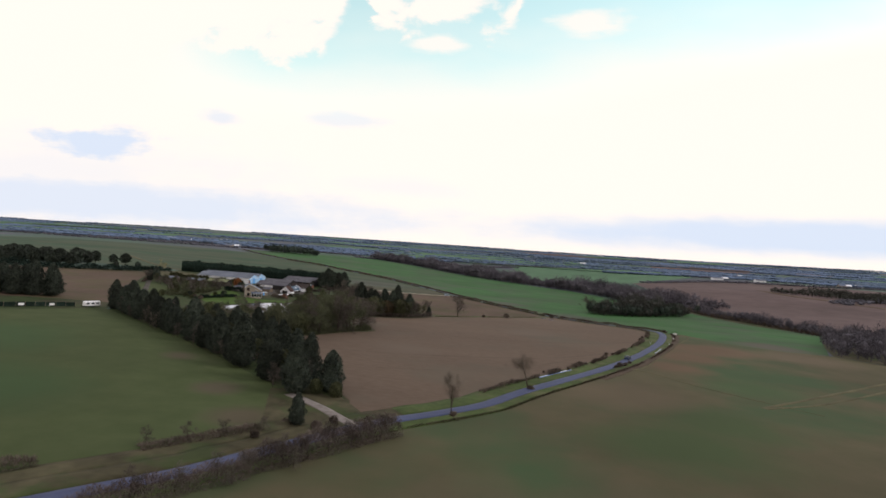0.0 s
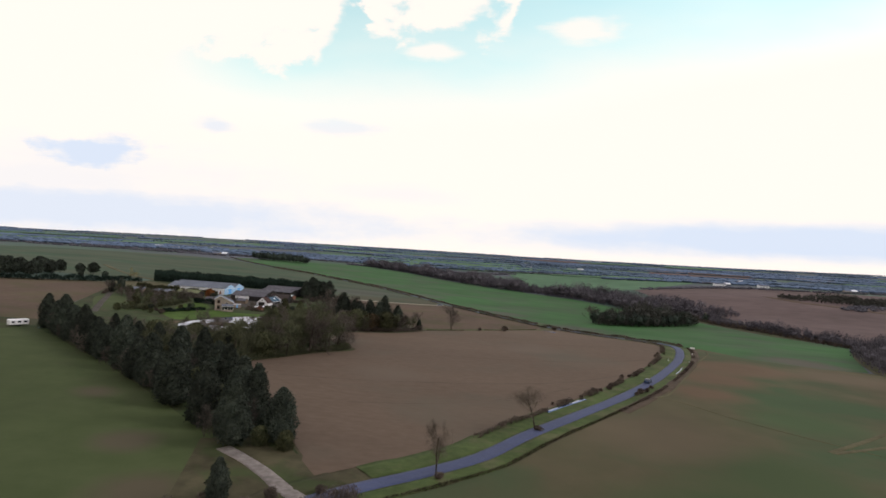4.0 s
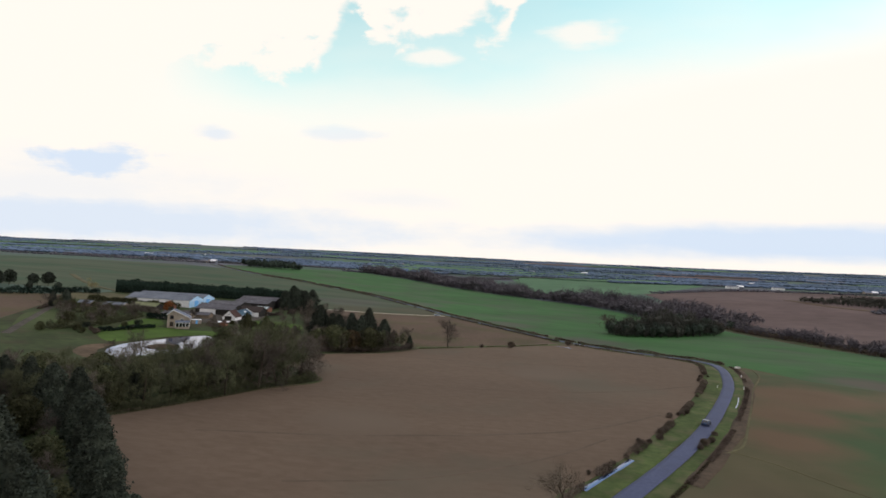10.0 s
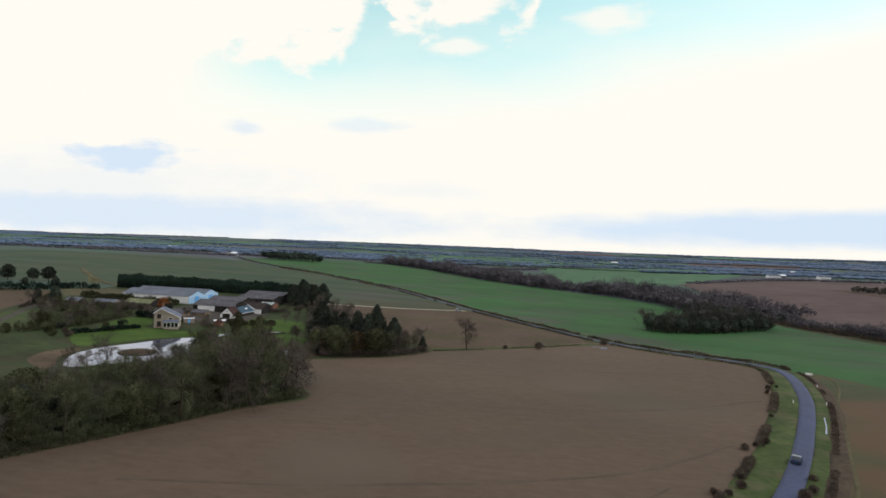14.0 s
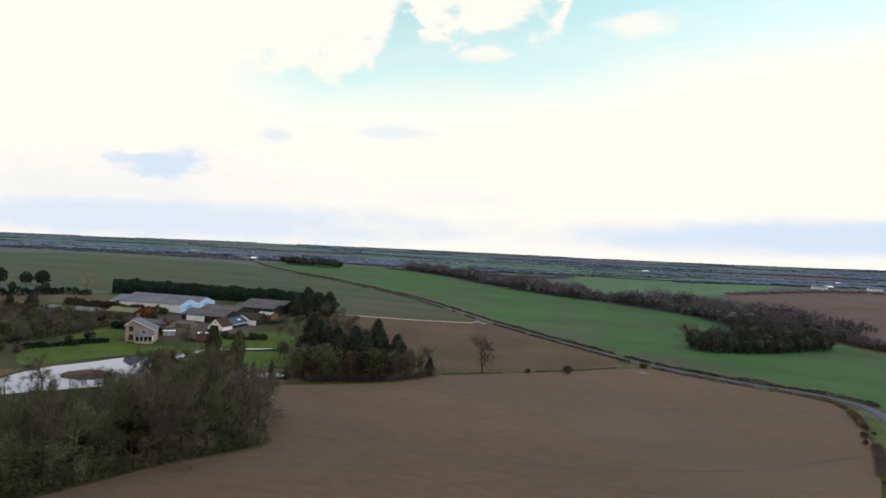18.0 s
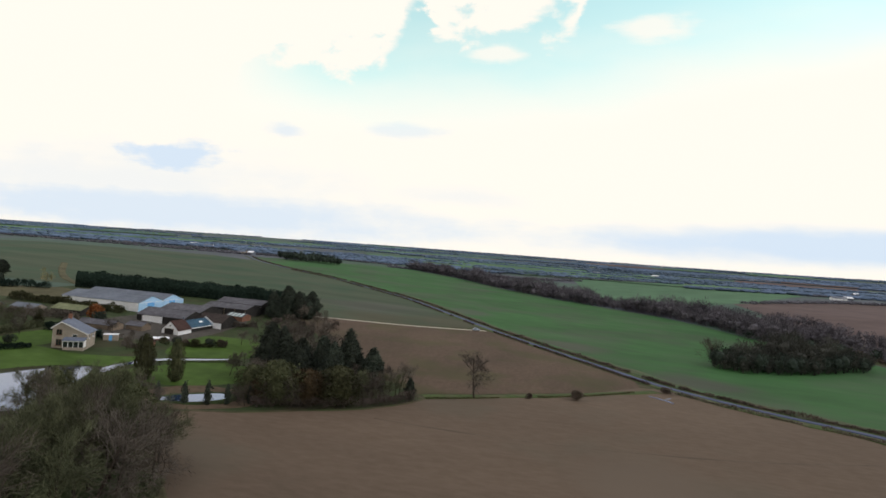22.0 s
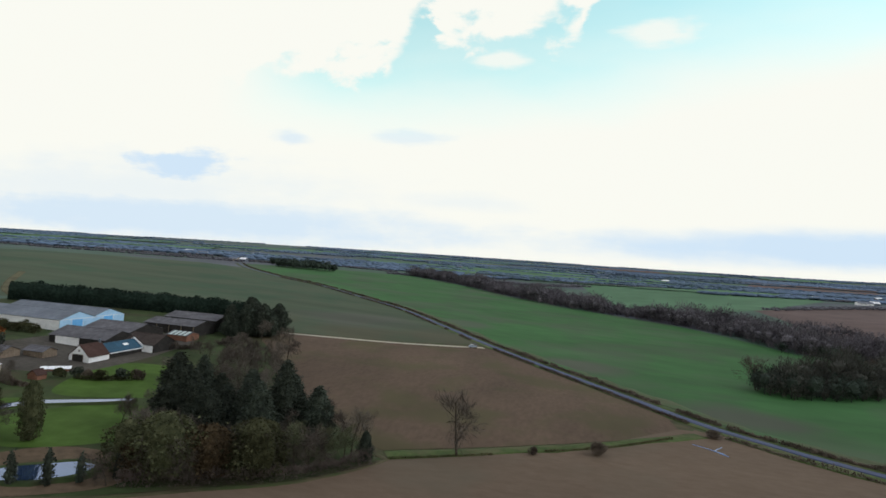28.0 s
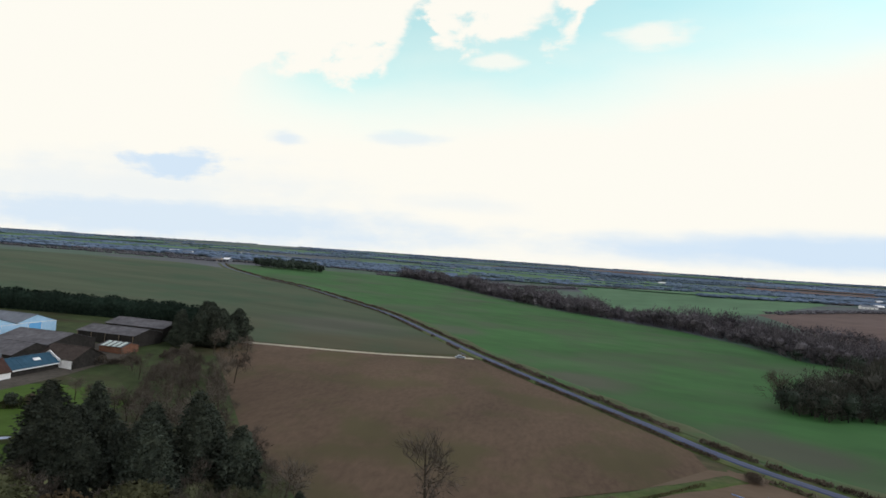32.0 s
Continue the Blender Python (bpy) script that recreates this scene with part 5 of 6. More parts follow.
def pool(name, outline, label, level=None, edge=1.1):
    z = float(heights(outline).max()) + 0.14 if level is None else level
    ring = [Vector(p) for p in outline]
    mid = sum(ring, Vector((0, 0))) / len(ring)
    ob = thing(name, pose(mid.x, mid.y, z), label, "pond", kind="structure")
    bm = bmesh.new()
    bm.faces.new([bm.verts.new((p.x - mid.x, p.y - mid.y, 0)) for p in ring])
    bm.normal_update()
    if bm.faces[:][0].normal.z < 0:
        bmesh.ops.reverse_faces(bm, faces=bm.faces[:])
    part("water", bm, WATER, ob, "still water mirroring the bright sky")
    verts = []
    turn_sign = 1 if sum(p.x * q.y - q.x * p.y for p, q in zip(ring, ring[1:] + ring[:1])) > 0 else -1
    for k, p in enumerate(ring):
        run = ring[(k + 1) % len(ring)] - ring[k - 1]
        d = Vector((run.y, -run.x)).normalized() * turn_sign
        wide = edge + .5 * edge * noise.noise((p.x * .3, p.y * .3, 2))
        for off, h in ((-.25, -.05), (.15, .10), (wide, .07), (wide + .8 * edge, None)):
            q = p + d * off
            verts.append((q.x - mid.x, q.y - mid.y, (ground_z(q.x, q.y) - z + .02) if h is None else h))
    n = len(ring)
    faces = [(k * 4 + j, k * 4 + j + 1, ((k + 1) % n) * 4 + j + 1, ((k + 1) % n) * 4 + j) for k in range(n) for j in range(3)]
    part_mesh("bank", mesh_of("bank", verts, faces, GRASS), ob, "low grassy bank")
    return z


patch("lawn", rounded([(-127, 322), (-135, 313), (-140, 300), (-145, 288), (-156, 296), (-164, 308), (-160, 322), (-154, 331), (-140, 331), (-128, 336), (-121, 341), (-116, 335), (-120, 324)]),
      LAWN, .16, "bright green mown lawn between the house and the pond", "lawn")
patch("lawn", rounded([(-116, 318), (-97, 317), (-84, 330), (-88, 345), (-100, 350), (-110, 339)]), LAWN, .16, "bright green mown lawn beside the moat", "lawn")
patch("lawn", rounded([(-121, 348), (-106, 352), (-98, 362), (-104, 385), (-126, 385), (-131, 372)]), LAWN, .15, "green grass slope below the white barns", "lawn")
patch("lawn", rounded([(-186, 290), (-176, 300), (-190, 322), (-208, 340), (-216, 330), (-200, 305)]), PASTURE, .15, "green paddock beside the farm drive", "lawn")
patch("lawn", rounded([(-158, 313), (-163, 318), (-169, 329), (-172, 346), (-168, 354), (-156, 341), (-154, 331)]), LAWN, .165, "green terrace lawn above the clipped hedge", "lawn")
patch("paddock", [(-238, 386), (-246, 396), (-232, 402), (-228, 440), (-262, 448), (-284, 426), (-264, 412)], GRASS_DRY, .15, "pale olive paddock beside the long barn", "paddock")
strip("grass_headland", curve_through([(-264, 464), (-300, 488), (-340, 524), (-393, 579)], 8), 4.5, GRASS_DRY, .2, "pale dry grass headland running up the hill", "track", .4, seed=35)
patch("yard", rounded([(-170, 356), (-148, 357), (-133, 364), (-130, 372), (-131, 398), (-140, 428), (-172, 428), (-176, 400), (-176, 372)]), GRAVEL, .17, "gravel and concrete farmyard between the barns", "yard")
patch("reed_bed", rounded([(-95, 303), (-86, 299), (-77, 303.5), (-70, 311), (-72, 319), (-80, 323), (-91, 321), (-97, 312)]), REED, .16, "pale dry reeds and dead grass round a small pond", "reeds")
patch("pond_shore", rounded([(-128, 254), (-140, 262), (-146, 276), (-141, 284), (-137, 270), (-128, 259)]), REED, .16, "pale dry grass on the pond shore", "reeds")
pond_z = pool("pond", pond_edge, "large farm pond with a muddy islet")
pool("reed_pond", rounded([(-91, 304.5), (-86, 305), (-81, 307), (-77, 312), (-77.5, 316), (-81, 316.5), (-85, 313.5), (-89.5, 309.5)]), "small pond among dry reeds")
pool("moat", rounded([(-120, 313), (-121.6, 325), (-121.4, 332.4), (-118.2, 340.4), (-112.4, 344.6), (-106.2, 348.4), (-100.5, 352), (-100, 350.4), (-105.2, 345.6), (-111, 341.6), (-115.6, 337.6), (-118.2, 331), (-118.2, 325), (-116.6, 313)], 1.5), "narrow arm of water between two lawns", edge=.35)
strip("puddle", curve_through([(17, 184.5), (24, 194.5), (30, 203.5)], 1.5), 1.2, WATER, .27, "long puddle on the roadside verge", "puddle", .4, seed=3)
strip("puddle", curve_through([(74, 261), (77.5, 268), (81.5, 277)], 1.0), .4, WATER, .24, "puddle beside the road bend", "puddle", .4, seed=4)
strip("puddle", curve_through([(41.5, 386), (39, 381.5), (41, 377.5)], 1.0), .38, WATER, .2, "shallow puddle in the field gateway", "puddle", .6, seed=16)
strip("puddle", curve_through([(34.5, 385), (37.5, 382.5), (40.5, 379.5)], 1.0), .45, WATER, .2, "shallow puddle in the field gateway", "puddle", .5, seed=6)
strip("wheel_track", curve_through([(80, 171), (98, 186), (124, 208), (156, 235)]), 1.5, GRASS_DRY, .15, "pale wheel track across the young crop", "track", .4, seed=7)
strip("wheel_track", curve_through([(80.5, 170.5), (101.5, 182.5), (128, 203.5), (160, 230.5)]), 1.3, GRASS_DRY, .15, "pale wheel track across the young crop", "track", .4, seed=8)
strip("stubble_strip", curve_through([(398, 891), (408, 823), (435, 778), (452, 734), (480, 660)], 12), 12, REED, .3, "pale strip of stubble along the far wood", "field", .4, seed=12)

islet = thing("islet", pose(-121.5, 285, pond_z), "low brown muddy islet in the pond", "islet")
bm = bmesh.new()
bmesh.ops.create_icosphere(bm, subdivisions=3, radius=1.0)
for v in bm.verts:
    v.co = Vector((v.co.x * 6.0, v.co.y * 5.0, max(v.co.z, -.3) * .9)) * (1 + .18 * noise.noise(v.co * 1.6))
part("mound", bm, MUD, islet)

# ---------------------------------------------------------------- buildings
def wall_with_profile(profile, thick, axis, at):
    """An upright wall slab with the given outline (along, height), standing across axis at a place."""
    bm = bmesh.new()
    rings = []
    for o in (0, thick):
        rings.append([bm.verts.new((a, at + o, h) if axis == "y" else (at + o, a, h)) for a, h in profile])
    bm.faces.new(rings[0])
    bm.faces.new(rings[1][::-1])
    n = len(profile)
    for k in range(n):
        bm.faces.new((rings[0][k], rings[1][k], rings[1][(k + 1) % n], rings[0][(k + 1) % n]))
    bmesh.ops.recalc_face_normals(bm, faces=bm.faces[:])
    return bm


def slab(corners, thick):
    """A roof sheet from four corners, with thickness, and corrugation ribs left to the sheet lines."""
    bm = bmesh.new()
    c = [Vector(p) for p in corners]
    nrm = (c[1] - c[0]).cross(c[3] - c[0]).normalized()
    if nrm.z < 0:
        nrm = -nrm
    low = [bm.verts.new(p) for p in c]
    top = [bm.verts.new(p + nrm * thick) for p in c]
    bm.faces.new(low)
    bm.faces.new(top[::-1])
    for k in range(4):
        bm.faces.new((low[k], low[(k + 1) % 4], top[(k + 1) % 4], top[k]))
    bmesh.ops.recalc_face_normals(bm, faces=bm.faces[:])
    return bm


def sheet_roof(ob, a, b, c, d, mat, pitch, thick=.09, label=""):
    """A roof slope from eave corners a, b to ridge corners c (over b), d (over a), as separate sheets side by side."""
    a, b, c, d = map(Vector, (a, b, c, d))
    n = max(1, round((b - a).length / pitch))
    for k in range(n):
        s, t = k / n, (k + 1) / n - .003
        lift = Vector((0, 0, .008 * (k % 2)))
        part("roof_sheet", slab([a.lerp(b, s) + lift, a.lerp(b, t) + lift, d.lerp(c, t) + lift, d.lerp(c, s) + lift], thick), mat, ob, label if k == 0 else "")


def window(ob, face, a, z, w, h, at, frame_mat=None, mullions=1):
    """A window set on a wall that faces -y or +x: frame bars, sill and pane."""
    frame_mat = frame_mat or PLASTIC_WHITE
    root = part("window", oriented(face, a - w / 2, a + w / 2, -.05, .02, z, z + h, at), GLASS, ob)
    bars = [(a - w / 2 - .07, a - w / 2, z - .07, z + h + .07), (a + w / 2, a + w / 2 + .07, z - .07, z + h + .07), (a - w / 2, a + w / 2, z + h, z + h + .07), (a - w / 2, a + w / 2, z - .07, z)]
    bars += [(a - w / 2 + w * (k + 1) / (mullions + 1) - .03, a - w / 2 + w * (k + 1) / (mullions + 1) + .03, z, z + h) for k in range(mullions)]
    bm = bmesh.new()
    for a0, a1, z0, z1 in bars:
        oriented(face, a0, a1, -.08, .02, z0, z1, at, bm)
    part("frame", bm, frame_mat, root)
    part("sill", oriented(face, a - w / 2 - .12, a + w / 2 + .12, -.16, .02, z - .15, z - .07, at), frame_mat, root)


def oriented(face, a0, a1, o0, o1, z0, z1, at, bm=None):
    """A box on a wall: a along it, o outwards (below 0) or inwards."""
    bm = bm or bmesh.new()
    return box(bm, a0, a1, at + o0, at + o1, z0, z1) if face == "-y" else box(bm, at - o1, at - o0, a0, a1, z0, z1)


def door(ob, face, a, w, h, at, mat, label="", z=0.0, planks=0):
    root = part("door", oriented(face, a - w / 2, a + w / 2, -.06, .03, z, z + h, at), mat, ob, label)
    bm = bmesh.new()
    for a0, a1, z0, z1 in ((a - w / 2 - .12, a - w / 2, z, z + h + .12), (a + w / 2, a + w / 2 + .12, z, z + h + .12), (a - w / 2, a + w / 2, z + h, z + h + .12)):
        oriented(face, a0, a1, -.09, .03, z0, z1, at, bm)
    part("frame", bm, PLASTIC_WHITE if mat is not BLACK_BOARD else TIMBER, root)
    for k in range(planks):
        c = a - w / 2 + w * (k + .5) / planks
        part("plank", oriented(face, c - w / planks * .42, c + w / planks * .42, -.09, -.055, z + .05, z + h - .05, at), mat, root)


def gabled(name, label, x0, x1, y0, y1, eave, ridge, along_axis, wall, roof, over=.35, pitch=2.0, category="barn", base=None, front=None, ends=None, skirt=None, ridge_at=.5):
    """A gabled building with four walls, sheeted roof, ridge cap and bargeboards. Its own x and y are the world's, from its middle."""
    cx, cy = (x0 + x1) / 2, (y0 + y1) / 2
    z = min(ground_z(x, y) for x in (x0, x1) for y in (y0, y1)) if base is None else base
    ob = thing(name, pose(cx, cy, z), label, category)
    w, d = (x1 - x0) / 2, (y1 - y0) / 2
    front, ends = front or wall, ends or wall
    t = .22
    if along_axis == "x":
        r = -d + 2 * d * ridge_at
        for at in (-w, w - t):
            part("wall", wall_with_profile([(-d, -.4), (d, -.4), (d, eave), (r, ridge), (-d, eave)], t, "x", at), ends, ob)
        part("wall", boxed(-w + t, w - t, -d, -d + t, -.4, eave), front, ob)
        part("wall", boxed(-w + t, w - t, d - t, d, -.4, eave), wall, ob)
        k = (ridge - eave) / d
        lo = eave - over * k
        sheet_roof(ob, (-w - over, -d - over, lo), (w + over, -d - over, lo), (w + over, r, ridge + .02), (-w - over, r, ridge + .02), roof, pitch)
        sheet_roof(ob, (-w - over, d + over, lo), (w + over, d + over, lo), (w + over, r, ridge + .02), (-w - over, r, ridge + .02), roof, pitch)
        part("ridge_cap", boxed(-w - over, w + over, r - .22, r + .22, ridge + .02, ridge + .16, .04), roof, ob)
    else:
        r = -w + 2 * w * ridge_at
        for at in (-d, d - t):
            part("wall", wall_with_profile([(-w, -.4), (w, -.4), (w, eave), (r, ridge), (-w, eave)], t, "y", at), ends, ob)
        part("wall", boxed(-w, -w + t, -d + t, d - t, -.4, eave), wall, ob)
        part("wall", boxed(w - t, w, -d + t, d - t, -.4, eave), front, ob)
        lo = eave - over * (ridge - eave) / w
        sheet_roof(ob, (-w - over, -d - over, lo), (-w - over, d + over, lo), (r, d + over, ridge + .02), (r, -d - over, ridge + .02), roof, pitch)
        sheet_roof(ob, (w + over, -d - over, lo), (w + over, d + over, lo), (r, d + over, ridge + .02), (r, -d - over, ridge + .02), roof, pitch)
        part("ridge_cap", boxed(r - .2, r + .2, -d - over, d + over, ridge + .02, ridge + .16, .04), roof, ob)
    if skirt:
        part("plinth", boxed(-w - .04, w + .04, -d - .04, d + .04, -.4, skirt[0]), skirt[1], ob)
    return ob, w, d, z


# twin-span blue barn
for k, (y0, y1, x0) in enumerate(((407, 423.4, -221), (423.6, 440, -226))):
    ob, w, d, z = gabled("grain_barn", "long grey-roofed barn with pale blue steel gable and doors", x0, -180.5 - 1.5 * k, y0, y1, 4.1, 6.7, "x", WHITEWASH, FIBRE, pitch=2.2, base=4.2 - .1 * k, ends=BLUE_SHEET)
    door(ob, "+x", -.5, 5.0, 3.9, w, BLUE_DOOR, "bright blue sliding door", planks=5)
    part("cladding_rail", boxed(w, w + .06, -d, d, 3.95, 4.1), WHITEWASH, ob, "white horizontal rail")
    for s in range(8):
        c = -d + 2 * d * (s + .5) / 8
        if abs(c + .5) > 3.0:
            part("cladding_sheet", boxed(w + .005, w + .045, c - d / 8 + .04, c + d / 8 - .04, .2, 3.9), BLUE_SHEET, ob)

# house: an off-centre gable towards the pond, with a white sun room along its front
hz = ground_z(-147, 336)
house = thing("farmhouse", pose(-147, 338.5, hz, 0, 0, 27) @ Matrix.Diagonal((.93, .93, 1.08, 1)), "buff brick farmhouse with blue-grey slate roof beside the pond", "house")
prof = [(-5.2, -.4), (5.0, -.4), (5.0, 4.5), (-2.6, 7.7), (-5.2, 6.1)]
part("wall", wall_with_profile(prof, .3, "y", -4.5), BRICK, house)
part("wall", wall_with_profile(prof, .3, "y", 4.2), BRICK, house)
part("wall", boxed(-5.2, -4.9, -4.2, 4.2, -.4, 6.1), BRICK, house)
part("wall", boxed(4.7, 5.0, -4.2, 4.2, -.4, 4.5), BRICK, house)
sheet_roof(house, (5.5, -4.95, 4.34), (5.5, 4.95, 4.34), (-2.6, 4.95, 7.76), (-2.6, -4.95, 7.76), SLATE, .9, .07)
sheet_roof(house, (-5.6, -4.95, 5.90), (-5.6, 4.95, 5.90), (-2.6, 4.95, 7.76), (-2.6, -4.95, 7.76), SLATE, .9, .07)
part("ridge_cap", boxed(-2.8, -2.4, -4.95, 4.95, 7.78, 7.92, .04), SLATE, house)
for a, b in (((-5.6, 5.82), (-2.6, 7.68)), ((-2.6, 7.68), (5.5, 4.26))):
    bm = bmesh.new()
    for y in (-5.02, -4.94):
        for (x, z) in (a, b):
            bm.verts.new((x, y, z - .22))
            bm.verts.new((x, y, z + .06))
    bm.verts.ensure_lookup_table()
    v = bm.verts
    for f in ((0, 2, 3, 1), (4, 5, 7, 6), (0, 1, 5, 4), (2, 6, 7, 3), (1, 3, 7, 5), (0, 4, 6, 2)):
        bm.faces.new([v[i] for i in f])
    bmesh.ops.recalc_face_normals(bm, faces=bm.faces[:])
    part("bargeboard", bm, PLASTIC_WHITE, house, "white bargeboard")
window(house, "-y", -3.2, 3.9, 1.5, 1.5, -4.5, BRICK_RED)
window(house, "-y", -3.2, .9, 1.5, 1.7, -4.5, BRICK_RED)
window(house, "-y", 1.4, 3.2, 1.2, .9, -4.5)
window(house, "+x", -1.8, 2.9, 1.1, 1.1, 5.0)
window(house, "+x", 2.0, 2.9, 1.1, 1.1, 5.0)
chimney = part("chimney", boxed(-3.1, -2.1, 2.2, 3.2, 6.8, 9.2, .03), BRICK_RED, house, "red brick chimney")
part("chimney_pot", boxed(-2.8, -2.4, 2.5, 2.9, 9.2, 9.7, .05), TILE_RED, chimney)
room = part("sun_room", boxed(-1.2, 4.9, -7.0, -4.52, -.3, .75), BRICK, house, "low brick base of the sun room")
for k in range(5):
    x = -1.2 + 6.1 * k / 4
    part("post", boxed(x - .09, x + .09, -7.0, -6.86, .75, 2.35), PLASTIC_WHITE, room)
part("head_rail", boxed(-1.3, 5.0, -7.04, -6.84, 2.35, 2.6), PLASTIC_WHITE, room)
for k in range(4):
    x = -1.2 + 6.1 * (k + .5) / 4
    part("pane", boxed(x - .66, x + .66, -6.95, -6.91, .78, 2.33), GLASS, room)
part("side_wall", boxed(4.8, 4.9, -6.86, -4.52, .75, 2.6), PLASTIC_WHITE, room)
part("side_wall", boxed(-1.2, -1.1, -6.86, -4.52, .75, 2.6), PLASTIC_WHITE, room)
part("sun_room_roof", slab([(-1.5, -7.3, 2.6), (5.2, -7.3, 2.6), (5.2, -4.52, 3.3), (-1.5, -4.52, 3.3)], .07), SLATE, room)

# white barns and yard buildings
ob, w, d, z = gabled("long_barn", "long low barn with white end wall and weathered brown roof", -168, -146, 391, 405, 3.6, 6.0, "x", BLACK_BOARD, FIBRE_BROWN, front=BLACK_BOARD)
part("white_panel", boxed(-w + 2.6, -w + 12.0, -d - .07, -d - .01, .1, 3.4), WHITEWASH, ob, "white boarded wall panel")
ob, w, d, z = gabled("rear_barn", "wide low barn with grey sheet roof behind the white barn", -170, -150, 406, 424, 3.8, 6.2, "x", BLACK_BOARD, FIBRE_BROWN)
ob, w, d, z = gabled("gable_barn", "small white gabled barn with red-brown tile roof", -144.0, -136.9, 375.4, 383.2, 2.0, 5.2, "y", WHITEWASH, TILE_RED, pitch=.8, over=.25)
# A solid black panel stands for the shade inside the doorway.
door(ob, "-y", -.4, 3.6, 2.3, -d, BLACK_BOARD, "black panel in place of the shaded open doorway")
window(ob, "-y", 0, 3.2, .7, .6, -d)
part("cowl", boxed(-.3, .3, 3.2, 3.8, 4.9, 6.3, .06), FIBRE, ob, "grey ventilator cowl")
ob, w, d, z = gabled("teal_barn", "low barn with teal sheet roof and white eaves", -144.5, -137.6, 383.4, 398.0, 2.0, 4.3, "y", BLACK_BOARD, TEAL, pitch=1.4, over=.3)
part("fascia", boxed(w + .28, w + .36, -d - .3, d + .3, 1.55, 1.85), WHITEWASH, ob, "white eaves board")
part("parapet", wall_with_profile([(-w - .3, .5), (w + .3, .5), (w + .3, 2.6), (0, 4.9), (-w - .3, 2.6)], .25, "y", d + .02), WHITEWASH, ob, "white end parapet")
part("roof_light", slab([(1.2, 1.0, 3.62), (1.2, 3.0, 3.62), (2.0, 3.0, 3.10), (2.0, 1.0, 3.10)], .1), PLASTIC_WHITE, ob, "small white roof light")
ob, w, d, z = gabled("cart_shed", "black cart shed with brown roof and one white wall", -146, -133.6, 398.5, 410, 2.8, 5.6, "x", BLACK_BOARD, TILE_DARK, pitch=1.2)
part("white_panel", boxed(w - 5.0, w - .2, -d - .07, -d - .01, .1, 2.7), WHITEWASH, ob, "white boarded wall panel")
# The front is closed: its black colour imitates the shaded interior behind the posts.
ob, w, d, z = gabled("open_barn", "grey-roofed barn, its black front wall standing for a shaded open front", -166, -143, 433, 447, 4.2, 5.8, "x", BLACK_BOARD, FIBRE_BROWN, pitch=2.1)
for k in range(5):
    part("post", boxed(-w + .2 + k * (2 * w - .6) / 4, -w + .4 + k * (2 * w - .6) / 4, -d - .2, -d, -.3, 4.1), TIMBER, ob)
gabled("cattle_barn", "large dark barn with grey sheet roof beneath the tall hedge", -169, -144, 449, 463, 5.0, 6.8, "x", BLACK_BOARD, FIBRE_BROWN, pitch=2.1)
ob, w, d, z = gabled("brick_shed", "low brick shed with pale translucent roof panels", -147, -138.5, 422.5, 430, 2.4, 3.4, "x", BRICK_RED, FIBRE_BROWN, pitch=1.0)
for k in range(4):
    x = -w + .8 + k * 2.0
    part("roof_light", slab([(x, -d - .3, 2.36), (x + 1.1, -d - .3, 2.36), (x + 1.1, -.3, 3.42), (x, -.3, 3.42)], .16), SKYLIGHT, ob, "pale translucent roof panel")
gabled("mossy_barn", "long low shed with moss-green roof", -199, -185, 380, 388, 2.4, 4.0, "x", BLACK_BOARD, MOSS_ROOF, pitch=1.6)
gabled("garden_shed", "small grey-roofed farm shed among trees", -221, -214, 367, 372, 2.2, 3.4, "x", TIMBER, FIBRE, pitch=1.2)
gabled("stable", "low grey-roofed stable among trees", -210, -199, 372, 378, 2.2, 3.4, "x", BRICK, FIBRE, pitch=1.2)
gabled("low_outbuilding", "low brick outbuilding with grey-brown roof behind the house", -172, -157, 365, 371, 2.1, 3.3, "x", TIMBER, FIBRE_BROWN, pitch=1.2)
gabled("store", "small brown-roofed store beside the yard", -157, -150, 372, 377, 2.1, 3.2, "x", TIMBER, FIBRE_BROWN, pitch=1.0)
gabled("tiled_hut", "tiny red-tiled garden hut", -134.6, -131.6, 353.6, 356.4, 1.4, 2.6, "y", BRICK_RED, TILE_RED, pitch=.7, over=.2, category="hut")

frame_bed = thing("cold_frame", pose(-136.8, 364.2, ground_z(-136.8, 364.2), 0, 0, 38), "long low cold frame with a white sheet top", "garden frame")
part("base", boxed(-3.6, 3.6, -1.1, 1.1, -.3, .55), BRICK_RED, frame_bed, "low brick base")
for k in range(4):
    part("lid", slab([(-3.7 + 1.86 * k, -1.25, .62), (-3.7 + 1.86 * k + 1.8, -1.25, .62), (-3.7 + 1.86 * k + 1.8, 1.25, 1.0), (-3.7 + 1.86 * k, 1.25, 1.0)], .05), WHITEWASH, frame_bed, "white sheet lid" if k == 0 else "")
lean = thing("garden_store", pose(-146.5, 353.2, ground_z(-146.5, 353.2), 0, 0, 35), "small flat-roofed white store behind the house", "shed")
part("wall", boxed(-2.2, 2.2, -1.3, 1.3, -.3, 2.0), BRICK, lean)
part("roof", boxed(-2.3, 2.3, -1.4, 1.4, 2.0, 2.1, .02), WHITEWASH, lean, "white flat roof")
part("door", boxed(-.5, .5, -1.36, -1.31, 0, 1.9), BLUE_DOOR, lean, "blue plank door")

